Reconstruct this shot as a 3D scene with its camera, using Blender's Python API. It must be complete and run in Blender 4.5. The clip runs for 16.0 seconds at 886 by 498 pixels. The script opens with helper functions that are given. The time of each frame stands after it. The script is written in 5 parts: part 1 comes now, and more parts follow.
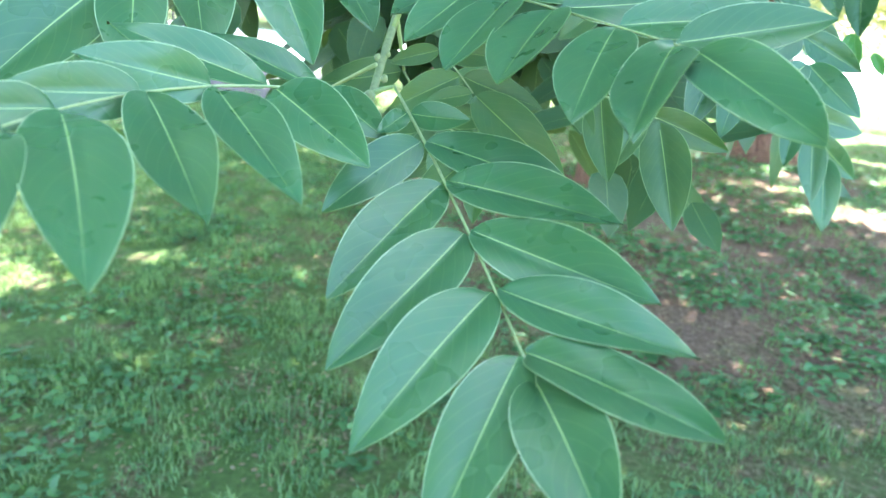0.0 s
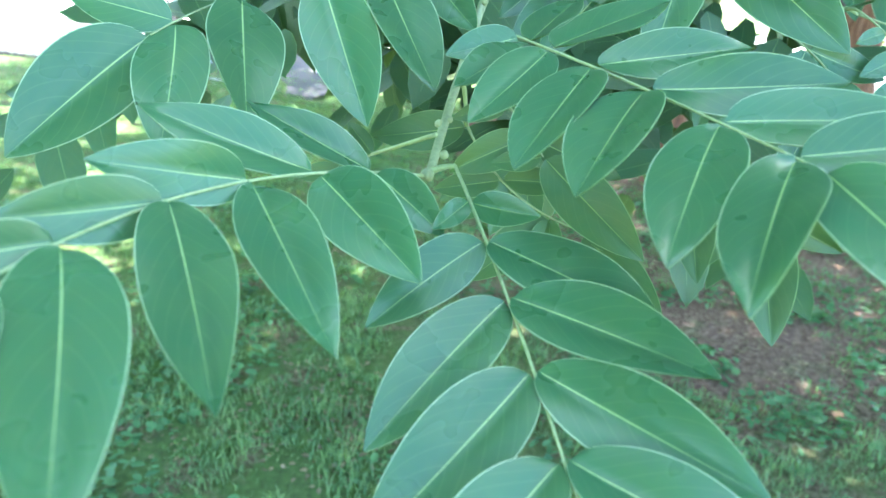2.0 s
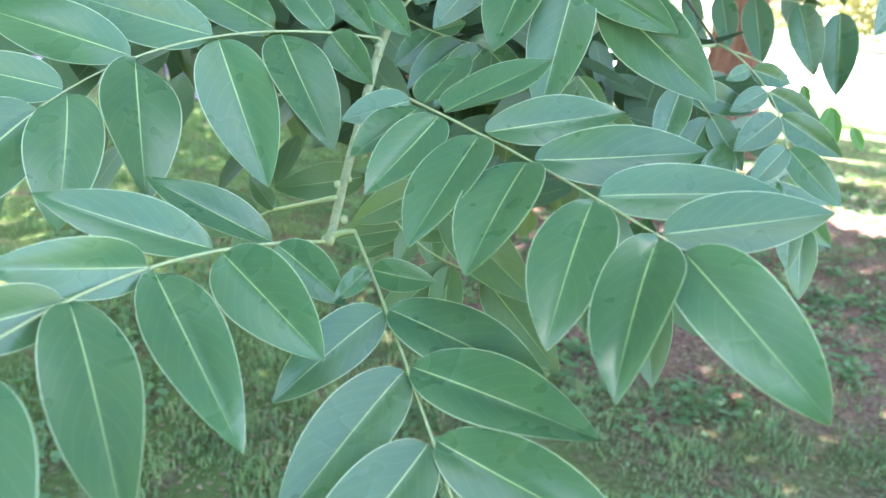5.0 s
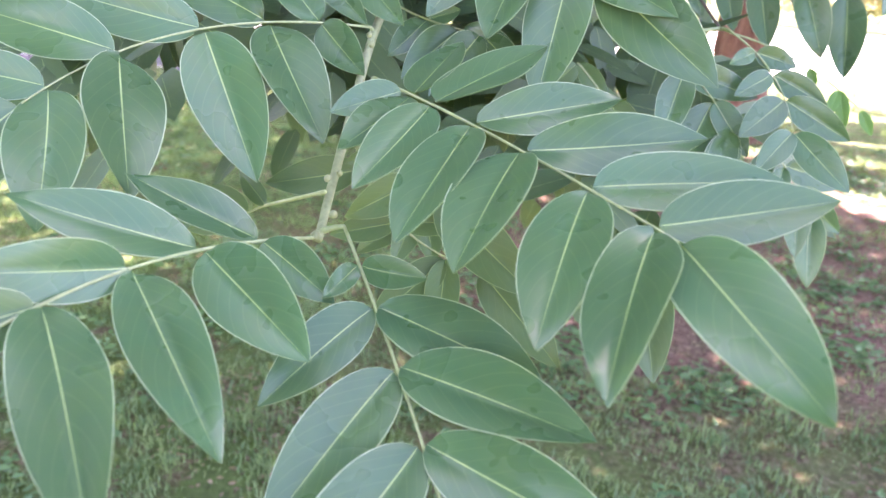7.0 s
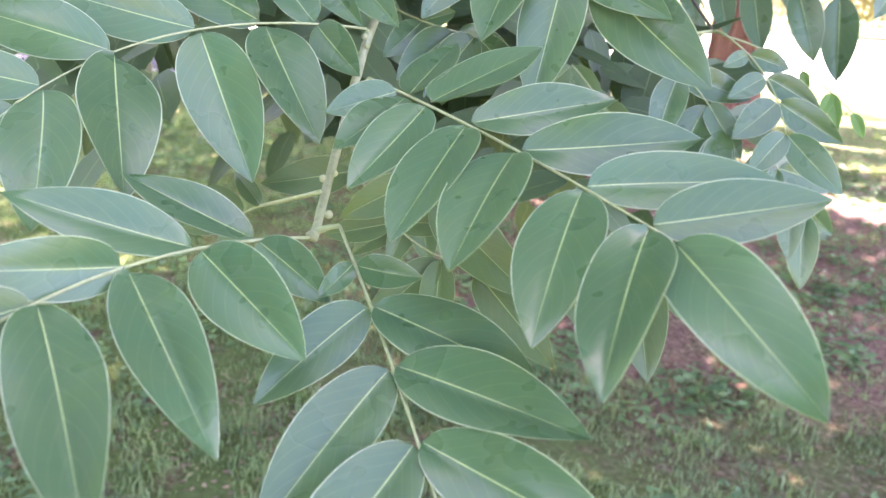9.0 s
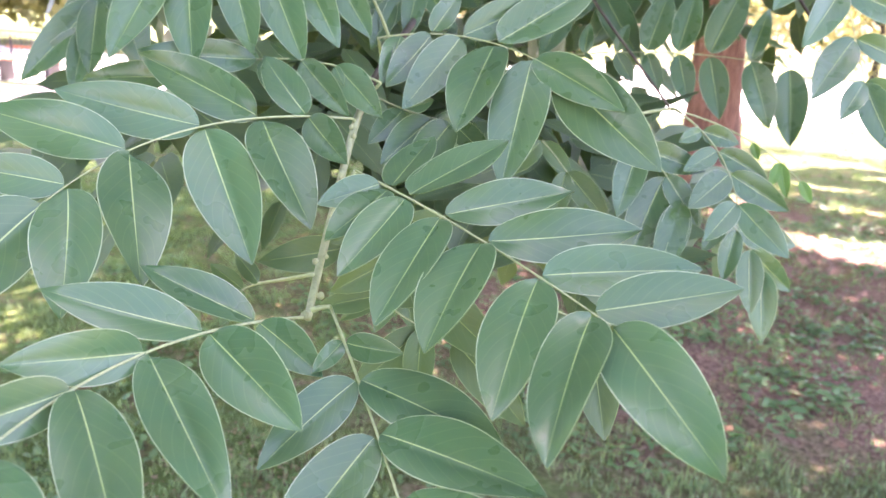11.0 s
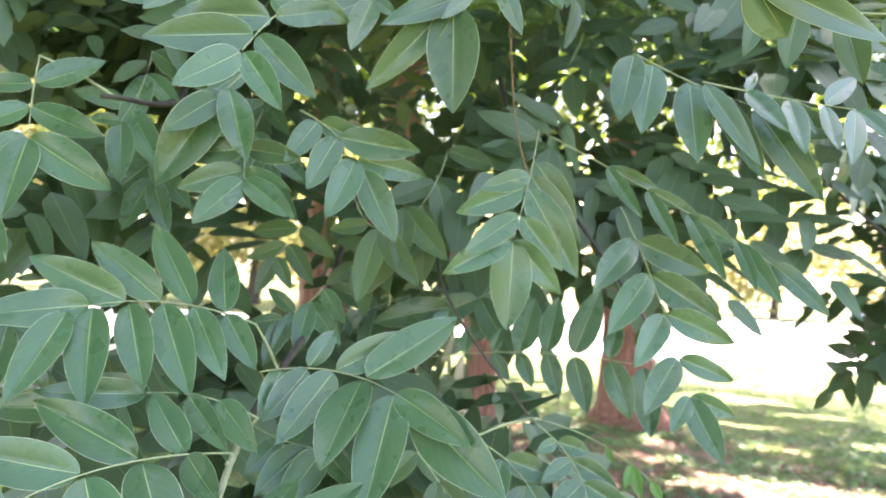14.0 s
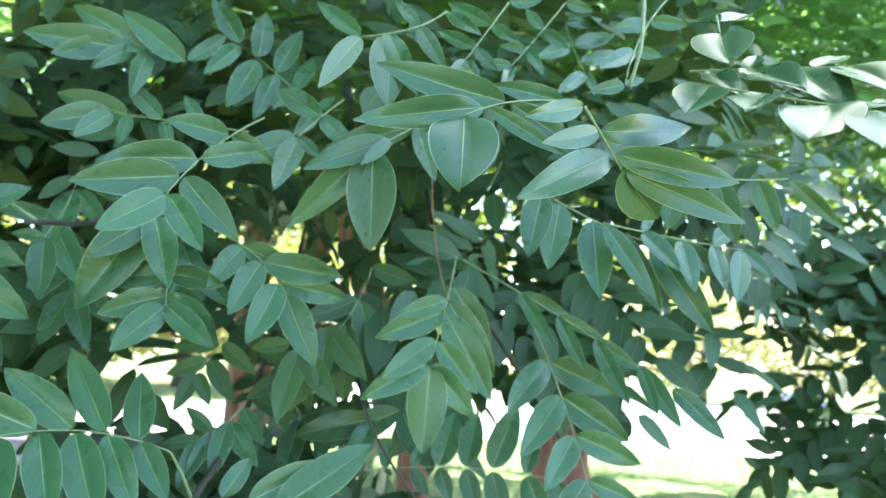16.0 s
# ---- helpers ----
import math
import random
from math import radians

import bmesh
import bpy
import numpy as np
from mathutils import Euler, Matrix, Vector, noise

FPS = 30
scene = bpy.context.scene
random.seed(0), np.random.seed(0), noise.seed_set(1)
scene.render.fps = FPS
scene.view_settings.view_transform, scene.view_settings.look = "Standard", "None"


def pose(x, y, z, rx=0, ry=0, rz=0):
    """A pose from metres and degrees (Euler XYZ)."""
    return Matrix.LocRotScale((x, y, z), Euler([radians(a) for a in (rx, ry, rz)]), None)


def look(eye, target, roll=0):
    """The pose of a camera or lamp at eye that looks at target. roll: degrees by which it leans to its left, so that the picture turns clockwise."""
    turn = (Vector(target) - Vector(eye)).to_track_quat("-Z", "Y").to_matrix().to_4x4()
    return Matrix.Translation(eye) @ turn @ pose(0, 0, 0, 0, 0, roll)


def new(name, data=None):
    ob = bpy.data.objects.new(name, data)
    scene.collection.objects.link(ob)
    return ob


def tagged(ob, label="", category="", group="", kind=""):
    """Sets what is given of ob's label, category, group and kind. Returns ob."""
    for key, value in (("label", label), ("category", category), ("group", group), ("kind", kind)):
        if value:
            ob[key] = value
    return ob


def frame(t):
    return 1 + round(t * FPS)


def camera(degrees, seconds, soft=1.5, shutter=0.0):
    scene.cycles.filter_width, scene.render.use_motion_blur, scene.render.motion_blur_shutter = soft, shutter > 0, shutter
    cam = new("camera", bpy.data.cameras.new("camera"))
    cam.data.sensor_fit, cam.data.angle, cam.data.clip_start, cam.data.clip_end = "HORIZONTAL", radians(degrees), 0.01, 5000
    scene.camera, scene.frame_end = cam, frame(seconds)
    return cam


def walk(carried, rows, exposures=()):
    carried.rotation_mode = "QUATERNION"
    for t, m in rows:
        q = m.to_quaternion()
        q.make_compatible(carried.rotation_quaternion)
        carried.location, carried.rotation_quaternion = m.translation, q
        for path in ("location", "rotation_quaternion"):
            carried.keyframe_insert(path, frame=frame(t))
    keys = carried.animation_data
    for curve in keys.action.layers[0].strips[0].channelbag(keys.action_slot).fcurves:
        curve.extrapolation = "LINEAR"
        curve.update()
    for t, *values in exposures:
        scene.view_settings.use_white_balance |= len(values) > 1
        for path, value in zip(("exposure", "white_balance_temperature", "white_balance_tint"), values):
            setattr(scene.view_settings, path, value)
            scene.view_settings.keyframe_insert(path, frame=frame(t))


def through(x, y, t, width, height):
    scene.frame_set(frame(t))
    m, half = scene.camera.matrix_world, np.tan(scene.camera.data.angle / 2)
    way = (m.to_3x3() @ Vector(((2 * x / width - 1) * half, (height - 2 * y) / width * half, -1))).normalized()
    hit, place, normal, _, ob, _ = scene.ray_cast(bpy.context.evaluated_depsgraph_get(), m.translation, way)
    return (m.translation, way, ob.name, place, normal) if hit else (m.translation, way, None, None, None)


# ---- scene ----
cam = camera(61.0, 16.0)
PATH = [
    (0, (0.0, 0.0, 1.55), (-0.259, 1.881, 0.922), 5.0),
    (0.5, (-0.01, 0.02, 1.561), (-0.297, 1.884, 0.897), 5.5),
    (1, (-0.016, 0.053, 1.554), (-0.359, 1.907, 0.89), 5.3),
    (1.5, (-0.025, 0.057, 1.569), (-0.397, 1.907, 0.906), 6.5),
    (2, (-0.017, 0.065, 1.589), (-0.423, 1.905, 0.92), 5.8),
    (2.5, (-0.002, 0.079, 1.592), (-0.449, 1.921, 0.955), 4.6),
    (3, (-0.012, 0.074, 1.612), (-0.351, 1.939, 0.972), 6.3),
    (3.5, (-0.002, 0.069, 1.623), (-0.3, 1.945, 0.998), 5.3),
    (4, (-0.005, 0.062, 1.631), (-0.22, 1.951, 1.009), 5.7),
    (4.5, (-0.004, 0.062, 1.631), (-0.187, 1.951, 1.0), 5.8),
    (5, (-0.012, 0.059, 1.628), (-0.194, 1.94, 0.974), 5.7),
    (7.5, (-0.004, 0.074, 1.626), (-0.208, 1.944, 0.946), 4.5),
    (8, (-0.005, 0.073, 1.624), (-0.2, 1.945, 0.948), 4.8),
    (10.5, (-0.001, 0.05, 1.642), (-0.175, 1.939, 1.007), 4.3),
    (11, (0.005, 0.025, 1.663), (-0.168, 1.938, 1.105), 4.1),
    (11.5, (0.021, 0.005, 1.684), (-0.154, 1.942, 1.216), 3.6),
    (12, (0.034, -0.005, 1.7), (-0.12, 1.954, 1.323), 3.5),
    (12.5, (0.046, -0.019, 1.721), (-0.088, 1.956, 1.432), 3.8),
    (13, (0.05, -0.032, 1.737), (-0.049, 1.959, 1.577), 3.7),
    (13.5, (0.052, -0.045, 1.755), (-0.013, 1.953, 1.72), 3.6),
    (14, (0.06, -0.045, 1.76), (0.025, 1.953, 1.834), 3.7),
    (14.5, (0.055, -0.059, 1.775), (0.074, 1.936, 1.917), 4.2),
    (15, (0.06, -0.074, 1.793), (0.118, 1.915, 1.992), 4.5),
    (15.5, (0.067, -0.086, 1.807), (0.162, 1.897, 2.046), 4.7),
    (16, (0.077, -0.087, 1.811), (0.195, 1.887, 2.111), 4.1),
]
cam.data.dof.use_dof, cam.data.dof.focus_distance, cam.data.dof.aperture_fstop = True, 0.46, 12.5
walk(cam, [(t, look(eye, target, roll)) for t, eye, target, roll in PATH],
     [(0.0, 3.78, 6100, 0), (2.0, 3.80, 5900, -4), (3.5, 3.73, 5950, 0), (5.0, 3.75, 6400, 20), (7.5, 3.79, 7000, 51), (8.0, 3.79, 7000, 52), (11.0, 3.78, 7200, 50),
      (12.0, 3.76, 7350, 51), (13.5, 3.52, 7300, 38), (14.5, 3.47, 6900, 28), (16.0, 3.24, 6150, 6)])


# ---- light ----
SUN_UP, SUN_TURN = 58.0, 20.0          # degrees above the ground, degrees right of straight ahead
world = bpy.data.worlds.new("world")
scene.world = world
world.use_nodes = True
wn = world.node_tree.nodes
sky = wn.new("ShaderNodeTexSky")
sky.sky_type, sky.sun_disc = "NISHITA", False
sky.sun_elevation, sky.sun_rotation = radians(SUN_UP), radians(SUN_TURN)
sky.air_density, sky.dust_density, sky.ozone_density = 1.0, 1.5, 1.0
world.node_tree.links.new(sky.outputs[0], wn["Background"].inputs[0])
wn["Background"].inputs[1].default_value = 0.12
lamp = bpy.data.lights.new("sun", "SUN")
lamp.energy, lamp.angle, lamp.color = 5.0, radians(0.5), (1.0, 0.95, 0.86)
sun = new("sun", lamp)
up = radians(SUN_UP)
sun_way = Vector((math.sin(radians(SUN_TURN)) * math.cos(up), math.cos(radians(SUN_TURN)) * math.cos(up), math.sin(up)))
sun.matrix_world = look(sun_way * 30, (0, 0, 0))


# ---- materials ----
def material(name):
    m = bpy.data.materials.new(name)
    m.use_nodes = True
    return m, m.node_tree.nodes, m.node_tree.links, m.node_tree.nodes["Principled BSDF"]


def math_node(n, l, op, a, b=None, c=None):
    k = n.new("ShaderNodeMath")
    k.operation = op
    for i, v in enumerate((a, b, c)):
        if v is None:
            continue
        if isinstance(v, (int, float)):
            k.inputs[i].default_value = v
        else:
            l.new(v, k.inputs[i])
    return k.outputs[0]


def mix_node(n, l, fac, a, b, kind="MIX"):
    k = n.new("ShaderNodeMix")
    k.data_type, k.blend_type = "RGBA", kind
    for i, v in ((0, fac), (6, a), (7, b)):
        if isinstance(v, (int, float)):
            k.inputs[i].default_value = v
        elif isinstance(v, tuple):
            k.inputs[i].default_value = (*v, 1.0)
        else:
            l.new(v, k.inputs[i])
    return k.outputs[2]


def noise_node(n, l, scale, detail=4.0, rough=0.55, where="Object", stretch=None):
    co = n.new("ShaderNodeTexCoord")
    t = n.new("ShaderNodeTexNoise")
    t.inputs["Scale"].default_value, t.inputs["Detail"].default_value, t.inputs["Roughness"].default_value = scale, detail, rough
    out = co.outputs[where]
    if stretch:
        mp = n.new("ShaderNodeMapping")
        mp.inputs["Scale"].default_value = stretch
        l.new(out, mp.inputs[0])
        out = mp.outputs[0]
    l.new(out, t.inputs["Vector"])
    return t.outputs["Fac"]


def ramp_node(n, l, fac, stops):
    r = n.new("ShaderNodeValToRGB")
    e = r.color_ramp.elements
    while len(e) < len(stops):
        e.new(0.5)
    for k, (p, c) in zip(e, stops):
        k.position, k.color = p, (*c, 1.0)
    l.new(fac, r.inputs[0])
    return r.outputs[0]


def bump_node(n, l, height, strength, distance, to):
    b = n.new("ShaderNodeBump")
    b.inputs["Strength"].default_value, b.inputs["Distance"].default_value = strength, distance
    l.new(height, b.inputs["Height"])
    l.new(b.outputs[0], to.inputs["Normal"])
    return b


def leaf_material(name, blade, vein, rim, rough, through, gloss=0.5, island=False, veins=True, glow=(2.4, 2.3, 0.75)):
    """A leaflet's skin: UV runs across (x) and along (y) the blade."""
    m, n, l, p = material(name)
    uv = n.new("ShaderNodeTexCoord")
    sep = n.new("ShaderNodeSeparateXYZ")
    l.new(uv.outputs["UV"], sep.inputs[0])
    across = math_node(n, l, "ABSOLUTE", math_node(n, l, "SUBTRACT", sep.outputs[0], 0.5))
    along = sep.outputs[1]
    if island:
        g = n.new("ShaderNodeNewGeometry")
        chance = g.outputs["Random Per Island"]
    else:
        g = n.new("ShaderNodeObjectInfo")
        chance = g.outputs["Random"]
    dark, light = tuple(c * 0.78 for c in blade), tuple(c * 1.22 for c in blade)
    colour = mix_node(n, l, chance, dark, light)
    spread = n.new("ShaderNodeMapRange")
    spread.inputs["From Min"].default_value, spread.inputs["From Max"].default_value = 0.22, 0.78
    l.new(noise_node(n, l, 60.0, 3.0, 0.6), spread.inputs["Value"])
    mottle = spread.outputs[0]
    colour = mix_node(n, l, math_node(n, l, "MULTIPLY", mottle, 0.58), colour, (blade[0] * 1.7 + 0.010, blade[1] * 1.2, blade[2] * 0.9))
    if veins:
        patch = noise_node(n, l, 130.0, 3.0, 0.6)
        colour = mix_node(n, l, math_node(n, l, "MULTIPLY", patch, 0.22), colour, tuple(c * 0.70 for c in blade))
        wide = noise_node(n, l, 16.0, 3.0, 0.5)
        colour = mix_node(n, l, math_node(n, l, "MULTIPLY", math_node(n, l, "POWER", wide, 2.0), 0.40), colour, (blade[0] * 1.8 + 0.010, blade[1] * 1.15, blade[2] * 0.75))
        # side veins leave the midrib at a slant and curve forward, each a little off its place
        wander = math_node(n, l, "MULTIPLY", noise_node(n, l, 25.0, 1.0, 0.4), 1.1)
        side = math_node(n, l, "SUBTRACT", math_node(n, l, "MULTIPLY", along, 27.0), math_node(n, l, "MULTIPLY", math_node(n, l, "POWER", across, 1.25), 21.0))
        wave = math_node(n, l, "POWER", math_node(n, l, "ABSOLUTE", math_node(n, l, "SINE", math_node(n, l, "ADD", side, wander))), 90.0)
        net = n.new("ShaderNodeTexVoronoi")
        net.feature = "DISTANCE_TO_EDGE"
        net.inputs["Scale"].default_value = 420.0
        l.new(uv.outputs["Object"], net.inputs["Vector"])
        mesh = n.new("ShaderNodeMapRange")
        mesh.inputs["From Min"].default_value, mesh.inputs["From Max"].default_value = 0.10, 0.0
        l.new(net.outputs["Distance"], mesh.inputs["Value"])
        colour = mix_node(n, l, math_node(n, l, "MULTIPLY", mesh.outputs[0], 0.06), colour, light)
        colour = mix_node(n, l, math_node(n, l, "MULTIPLY", wave, 0.05), colour, vein)
        width = math_node(n, l, "SUBTRACT", 0.019, math_node(n, l, "MULTIPLY", along, 0.011))
        soft = n.new("ShaderNodeMapRange")
        soft.inputs["From Min"].default_value, soft.inputs["From Max"].default_value = 1.0, 0.30
        l.new(math_node(n, l, "DIVIDE", across, width), soft.inputs["Value"])
        rib = soft.outputs[0]
        edge = math_node(n, l, "GREATER_THAN", across, 0.486)
        colour = mix_node(n, l, math_node(n, l, "MULTIPLY", edge, 0.60), colour, rim)
        colour = mix_node(n, l, math_node(n, l, "MULTIPLY", rib, math_node(n, l, "SUBTRACT", 0.86, math_node(n, l, "MULTIPLY", along, 0.40))), colour, vein)
        swell = math_node(n, l, "MULTIPLY", noise_node(n, l, 55.0, 1.0, 0.4), 1.1)
        relief = math_node(n, l, "SUBTRACT", math_node(n, l, "SUBTRACT", swell, math_node(n, l, "MULTIPLY", rib, 0.5)), math_node(n, l, "MULTIPLY", wave, 0.05))
        bump_node(n, l, relief, 0.16, 0.0006, p)
    l.new(colour, p.inputs["Base Color"])
    rr = math_node(n, l, "ADD", math_node(n, l, "MULTIPLY", noise_node(n, l, 40.0, 2.0, 0.5), 0.16), rough - 0.08)
    l.new(rr, p.inputs["Roughness"])
    p.inputs["Specular IOR Level"].default_value = gloss
    t = n.new("ShaderNodeBsdfTranslucent")
    lit = mix_node(n, l, 1.0, colour, glow, "MULTIPLY")
    l.new(lit, t.inputs[0])
    mx = n.new("ShaderNodeMixShader")
    mx.inputs[0].default_value = through
    l.new(p.outputs[0], mx.inputs[1])
    l.new(t.outputs[0], mx.inputs[2])
    l.new(mx.outputs[0], n["Material Output"].inputs[0])
    return m


LEAF = leaf_material("leaf_upper", (0.043, 0.124, 0.061), (0.42, 0.53, 0.23), (0.46, 0.55, 0.36), 0.29, 0.10, 0.5)
LEAF_BACK = leaf_material("leaf_under", (0.10, 0.175, 0.085), (0.28, 0.40, 0.20), (0.24, 0.34, 0.20), 0.62, 0.16, 0.25)
LEAF_YELLOW = leaf_material("leaf_upper_yellowish", (0.058, 0.138, 0.056), (0.32, 0.44, 0.16), (0.30, 0.40, 0.2), 0.40, 0.22, 0.5, glow=(1.6, 1.75, 0.95))
LEAF_YOUNG = leaf_material("leaf_young", (0.085, 0.23, 0.065), (0.32, 0.5, 0.2), (0.3, 0.45, 0.2), 0.42, 0.25, 0.4)
CROWN = leaf_material("crown_leaf", (0.100, 0.190, 0.080), (0.2, 0.3, 0.12), (0.2, 0.3, 0.12), 0.42, 0.6, 0.5, True, False, (1.45, 1.75, 1.05))
HIGH_LEAF = leaf_material("sunny_crown_leaf", (0.085, 0.150, 0.040), (0.2, 0.3, 0.12), (0.2, 0.3, 0.12), 0.45, 0.5, 0.4, True, False)
# far leaves are paler: haze and glare are put into their colour
HAZED_FAR_LEAF = leaf_material("hazed_far_leaf", (0.25, 0.28, 0.15), (0.2, 0.3, 0.1), (0.2, 0.3, 0.1), 0.55, 0.5, 0.3, True, False, (1.7, 1.7, 1.2))


def stem_material(name, a, b, rough, scale):
    m, n, l, p = material(name)
    f = noise_node(n, l, scale, 6.0, 0.65, stretch=(1.0, 1.0, 0.35))
    l.new(ramp_node(n, l, f, ((0.3, a), (0.7, b))), p.inputs["Base Color"])
    p.inputs["Roughness"].default_value = rough
    bump_node(n, l, f, 0.5, 0.001, p)
    return m


RACHIS = stem_material("rachis_skin", (0.22, 0.28, 0.13), (0.34, 0.40, 0.21), 0.5, 300.0)
TWIG = stem_material("twig_bark", (0.16, 0.19, 0.10), (0.30, 0.34, 0.19), 0.65, 180.0)
BRANCH = stem_material("branch_bark", (0.035, 0.03, 0.022), (0.085, 0.068, 0.05), 0.8, 60.0)
DEAD = stem_material("dead_leaf", (0.19, 0.10, 0.045), (0.36, 0.22, 0.11), 0.8, 120.0)


def bark_material():
    m, n, l, p = material("peeling_bark")
    strips = noise_node(n, l, 42.0, 6.0, 0.7, stretch=(1.0, 1.0, 0.07))
    patch = noise_node(n, l, 4.0, 4.0, 0.6)
    c = ramp_node(n, l, strips, ((0.36, (0.045, 0.018, 0.014)), (0.52, (0.24, 0.100, 0.068)), (0.70, (0.46, 0.26, 0.19))))
    c = mix_node(n, l, math_node(n, l, "MULTIPLY", patch, 0.45), c, (0.30, 0.125, 0.085))
    l.new(c, p.inputs["Base Color"])
    p.inputs["Roughness"].default_value = 0.75
    bump_node(n, l, strips, 1.0, 0.035, p)
    return m


BARK = bark_material()


def ground_material():
    m, n, l, p = material("shaded_lawn")
    co = n.new("ShaderNodeTexCoord")
    sep = n.new("ShaderNodeSeparateXYZ")
    l.new(co.outputs["Object"], sep.inputs[0])
    fine, mid, big = noise_node(n, l, 38.0, 8.0, 0.7), noise_node(n, l, 5.0, 5.0, 0.65), noise_node(n, l, 1.1, 4.0, 0.6)
    turf = ramp_node(n, l, fine, ((0.3, (0.070, 0.090, 0.036)), (0.52, (0.105, 0.155, 0.052)), (0.74, (0.17, 0.22, 0.085))))
    soil = ramp_node(n, l, fine, ((0.34, (0.055, 0.030, 0.024)), (0.5, (0.18, 0.102, 0.080)), (0.68, (0.38, 0.25, 0.205))))
    # bare, mulched ground lies round the trunks
    dx = math_node(n, l, "DIVIDE", math_node(n, l, "SUBTRACT", sep.outputs[0], 1.9), 3.4)
    dy = math_node(n, l, "DIVIDE", math_node(n, l, "SUBTRACT", sep.outputs[1], 6.1), 3.5)
    far = math_node(n, l, "SQRT", math_node(n, l, "ADD", math_node(n, l, "MULTIPLY", dx, dx), math_node(n, l, "MULTIPLY", dy, dy)))
    rough = math_node(n, l, "ADD", math_node(n, l, "MULTIPLY", big, 0.9), math_node(n, l, "MULTIPLY", mid, 0.9))
    bare = n.new("ShaderNodeMapRange")
    bare.inputs["From Min"].default_value, bare.inputs["From Max"].default_value = 2.10, 1.65
    l.new(math_node(n, l, "ADD", far, rough), bare.inputs["Value"])
    spots = n.new("ShaderNodeMapRange")
    spots.inputs["From Min"].default_value, spots.inputs["From Max"].default_value = 0.51, 0.63
    l.new(mid, spots.inputs["Value"])
    both = math_node(n, l, "MAXIMUM", bare.outputs[0], math_node(n, l, "MULTIPLY", spots.outputs[0], 0.7))
    l.new(mix_node(n, l, both, turf, soil), p.inputs["Base Color"])
    p.inputs["Roughness"].default_value = 0.95
    p.inputs["Specular IOR Level"].default_value = 0.15
    bump_node(n, l, math_node(n, l, "ADD", fine, mid), 0.9, 0.03, p)
    return m


GROUND = ground_material()


def plain(name, a, b, rough, scale, metal=0.0, bump=0.4, depth=0.003):
    m, n, l, p = material(name)
    f = noise_node(n, l, scale, 6.0, 0.65)
    g = noise_node(n, l, scale * 0.12, 3.0, 0.6)
    k = math_node(n, l, "ADD", math_node(n, l, "MULTIPLY", f, 0.6), math_node(n, l, "MULTIPLY", g, 0.4))
    l.new(ramp_node(n, l, k, ((0.35, a), (0.65, b))), p.inputs["Base Color"])
    p.inputs["Roughness"].default_value, p.inputs["Metallic"].default_value = rough, metal
    bump_node(n, l, f, bump, depth, p)
    return m


# pale enough for the sunlit ground to burn out to white
PALE_GROUND = plain("pale_ground", (0.42, 0.40, 0.38), (0.58, 0.56, 0.53), 0.9, 9.0)
GREY_ROAD = plain("grey_gravel", (0.04, 0.03, 0.042), (0.12, 0.095, 0.125), 0.95, 30.0, bump=0.8, depth=0.01)
FENCE = plain("dark_painted_iron", (0.018, 0.016, 0.018), (0.045, 0.04, 0.045), 0.55, 40.0)
RAIL = plain("rusty_orange_rail", (0.30, 0.10, 0.05), (0.45, 0.18, 0.09), 0.7, 30.0)
CAR_PAINT = plain("blue_grey_paint", (0.07, 0.09, 0.14), (0.09, 0.11, 0.17), 0.3, 3.0, bump=0.02)
CAR_GLASS = plain("dark_glass", (0.012, 0.014, 0.016), (0.02, 0.022, 0.025), 0.08, 3.0, bump=0.0)
RUBBER = plain("tyre_rubber", (0.015, 0.015, 0.015), (0.03, 0.03, 0.03), 0.85, 30.0)
STEEL = plain("wheel_rim", (0.45, 0.45, 0.46), (0.6, 0.6, 0.62), 0.35, 10.0, 1.0, 0.05)


def grass_material(name, a, b, pale=(0.26, 0.30, 0.11), share=0.5):
    m, n, l, p = material(name)
    g = n.new("ShaderNodeNewGeometry")
    c = mix_node(n, l, g.outputs["Random Per Island"], a, b)
    # clumps of paler and of darker green a hand to a pace wide
    clump, bed = n.new("ShaderNodeMapRange"), n.new("ShaderNodeMapRange")
    clump.inputs["From Min"].default_value, clump.inputs["From Max"].default_value = 0.46, 0.68
    l.new(noise_node(n, l, 7.0, 3.0, 0.6), clump.inputs["Value"])
    bed.inputs["From Min"].default_value, bed.inputs["From Max"].default_value = 0.50, 0.66
    l.new(noise_node(n, l, 2.6, 3.0, 0.6), bed.inputs["Value"])
    c = mix_node(n, l, math_node(n, l, "MULTIPLY", clump.outputs[0], share), c, pale)
    c = mix_node(n, l, math_node(n, l, "MULTIPLY", bed.outputs[0], 0.55), c, tuple(k * 0.55 for k in a))
    l.new(c, p.inputs["Base Color"])
    p.inputs["Roughness"].default_value = 0.6
    t = n.new("ShaderNodeBsdfTranslucent")
    l.new(mix_node(n, l, 1.0, c, (1.5, 1.5, 0.8), "MULTIPLY"), t.inputs[0])
    mx = n.new("ShaderNodeMixShader")
    mx.inputs[0].default_value = 0.3
    l.new(p.outputs[0], mx.inputs[1])
    l.new(t.outputs[0], mx.inputs[2])
    l.new(mx.outputs[0], n["Material Output"].inputs[0])
    return m


GRASS = grass_material("grass_blade", (0.10, 0.19, 0.085), (0.23, 0.34, 0.16), (0.29, 0.34, 0.14))
WEED = grass_material("weed_leaf", (0.06, 0.15, 0.065), (0.13, 0.25, 0.11), (0.16, 0.29, 0.13))
LITTER = grass_material("leaf_litter", (0.08, 0.045, 0.032), (0.36, 0.25, 0.18), (0.46, 0.34, 0.26))


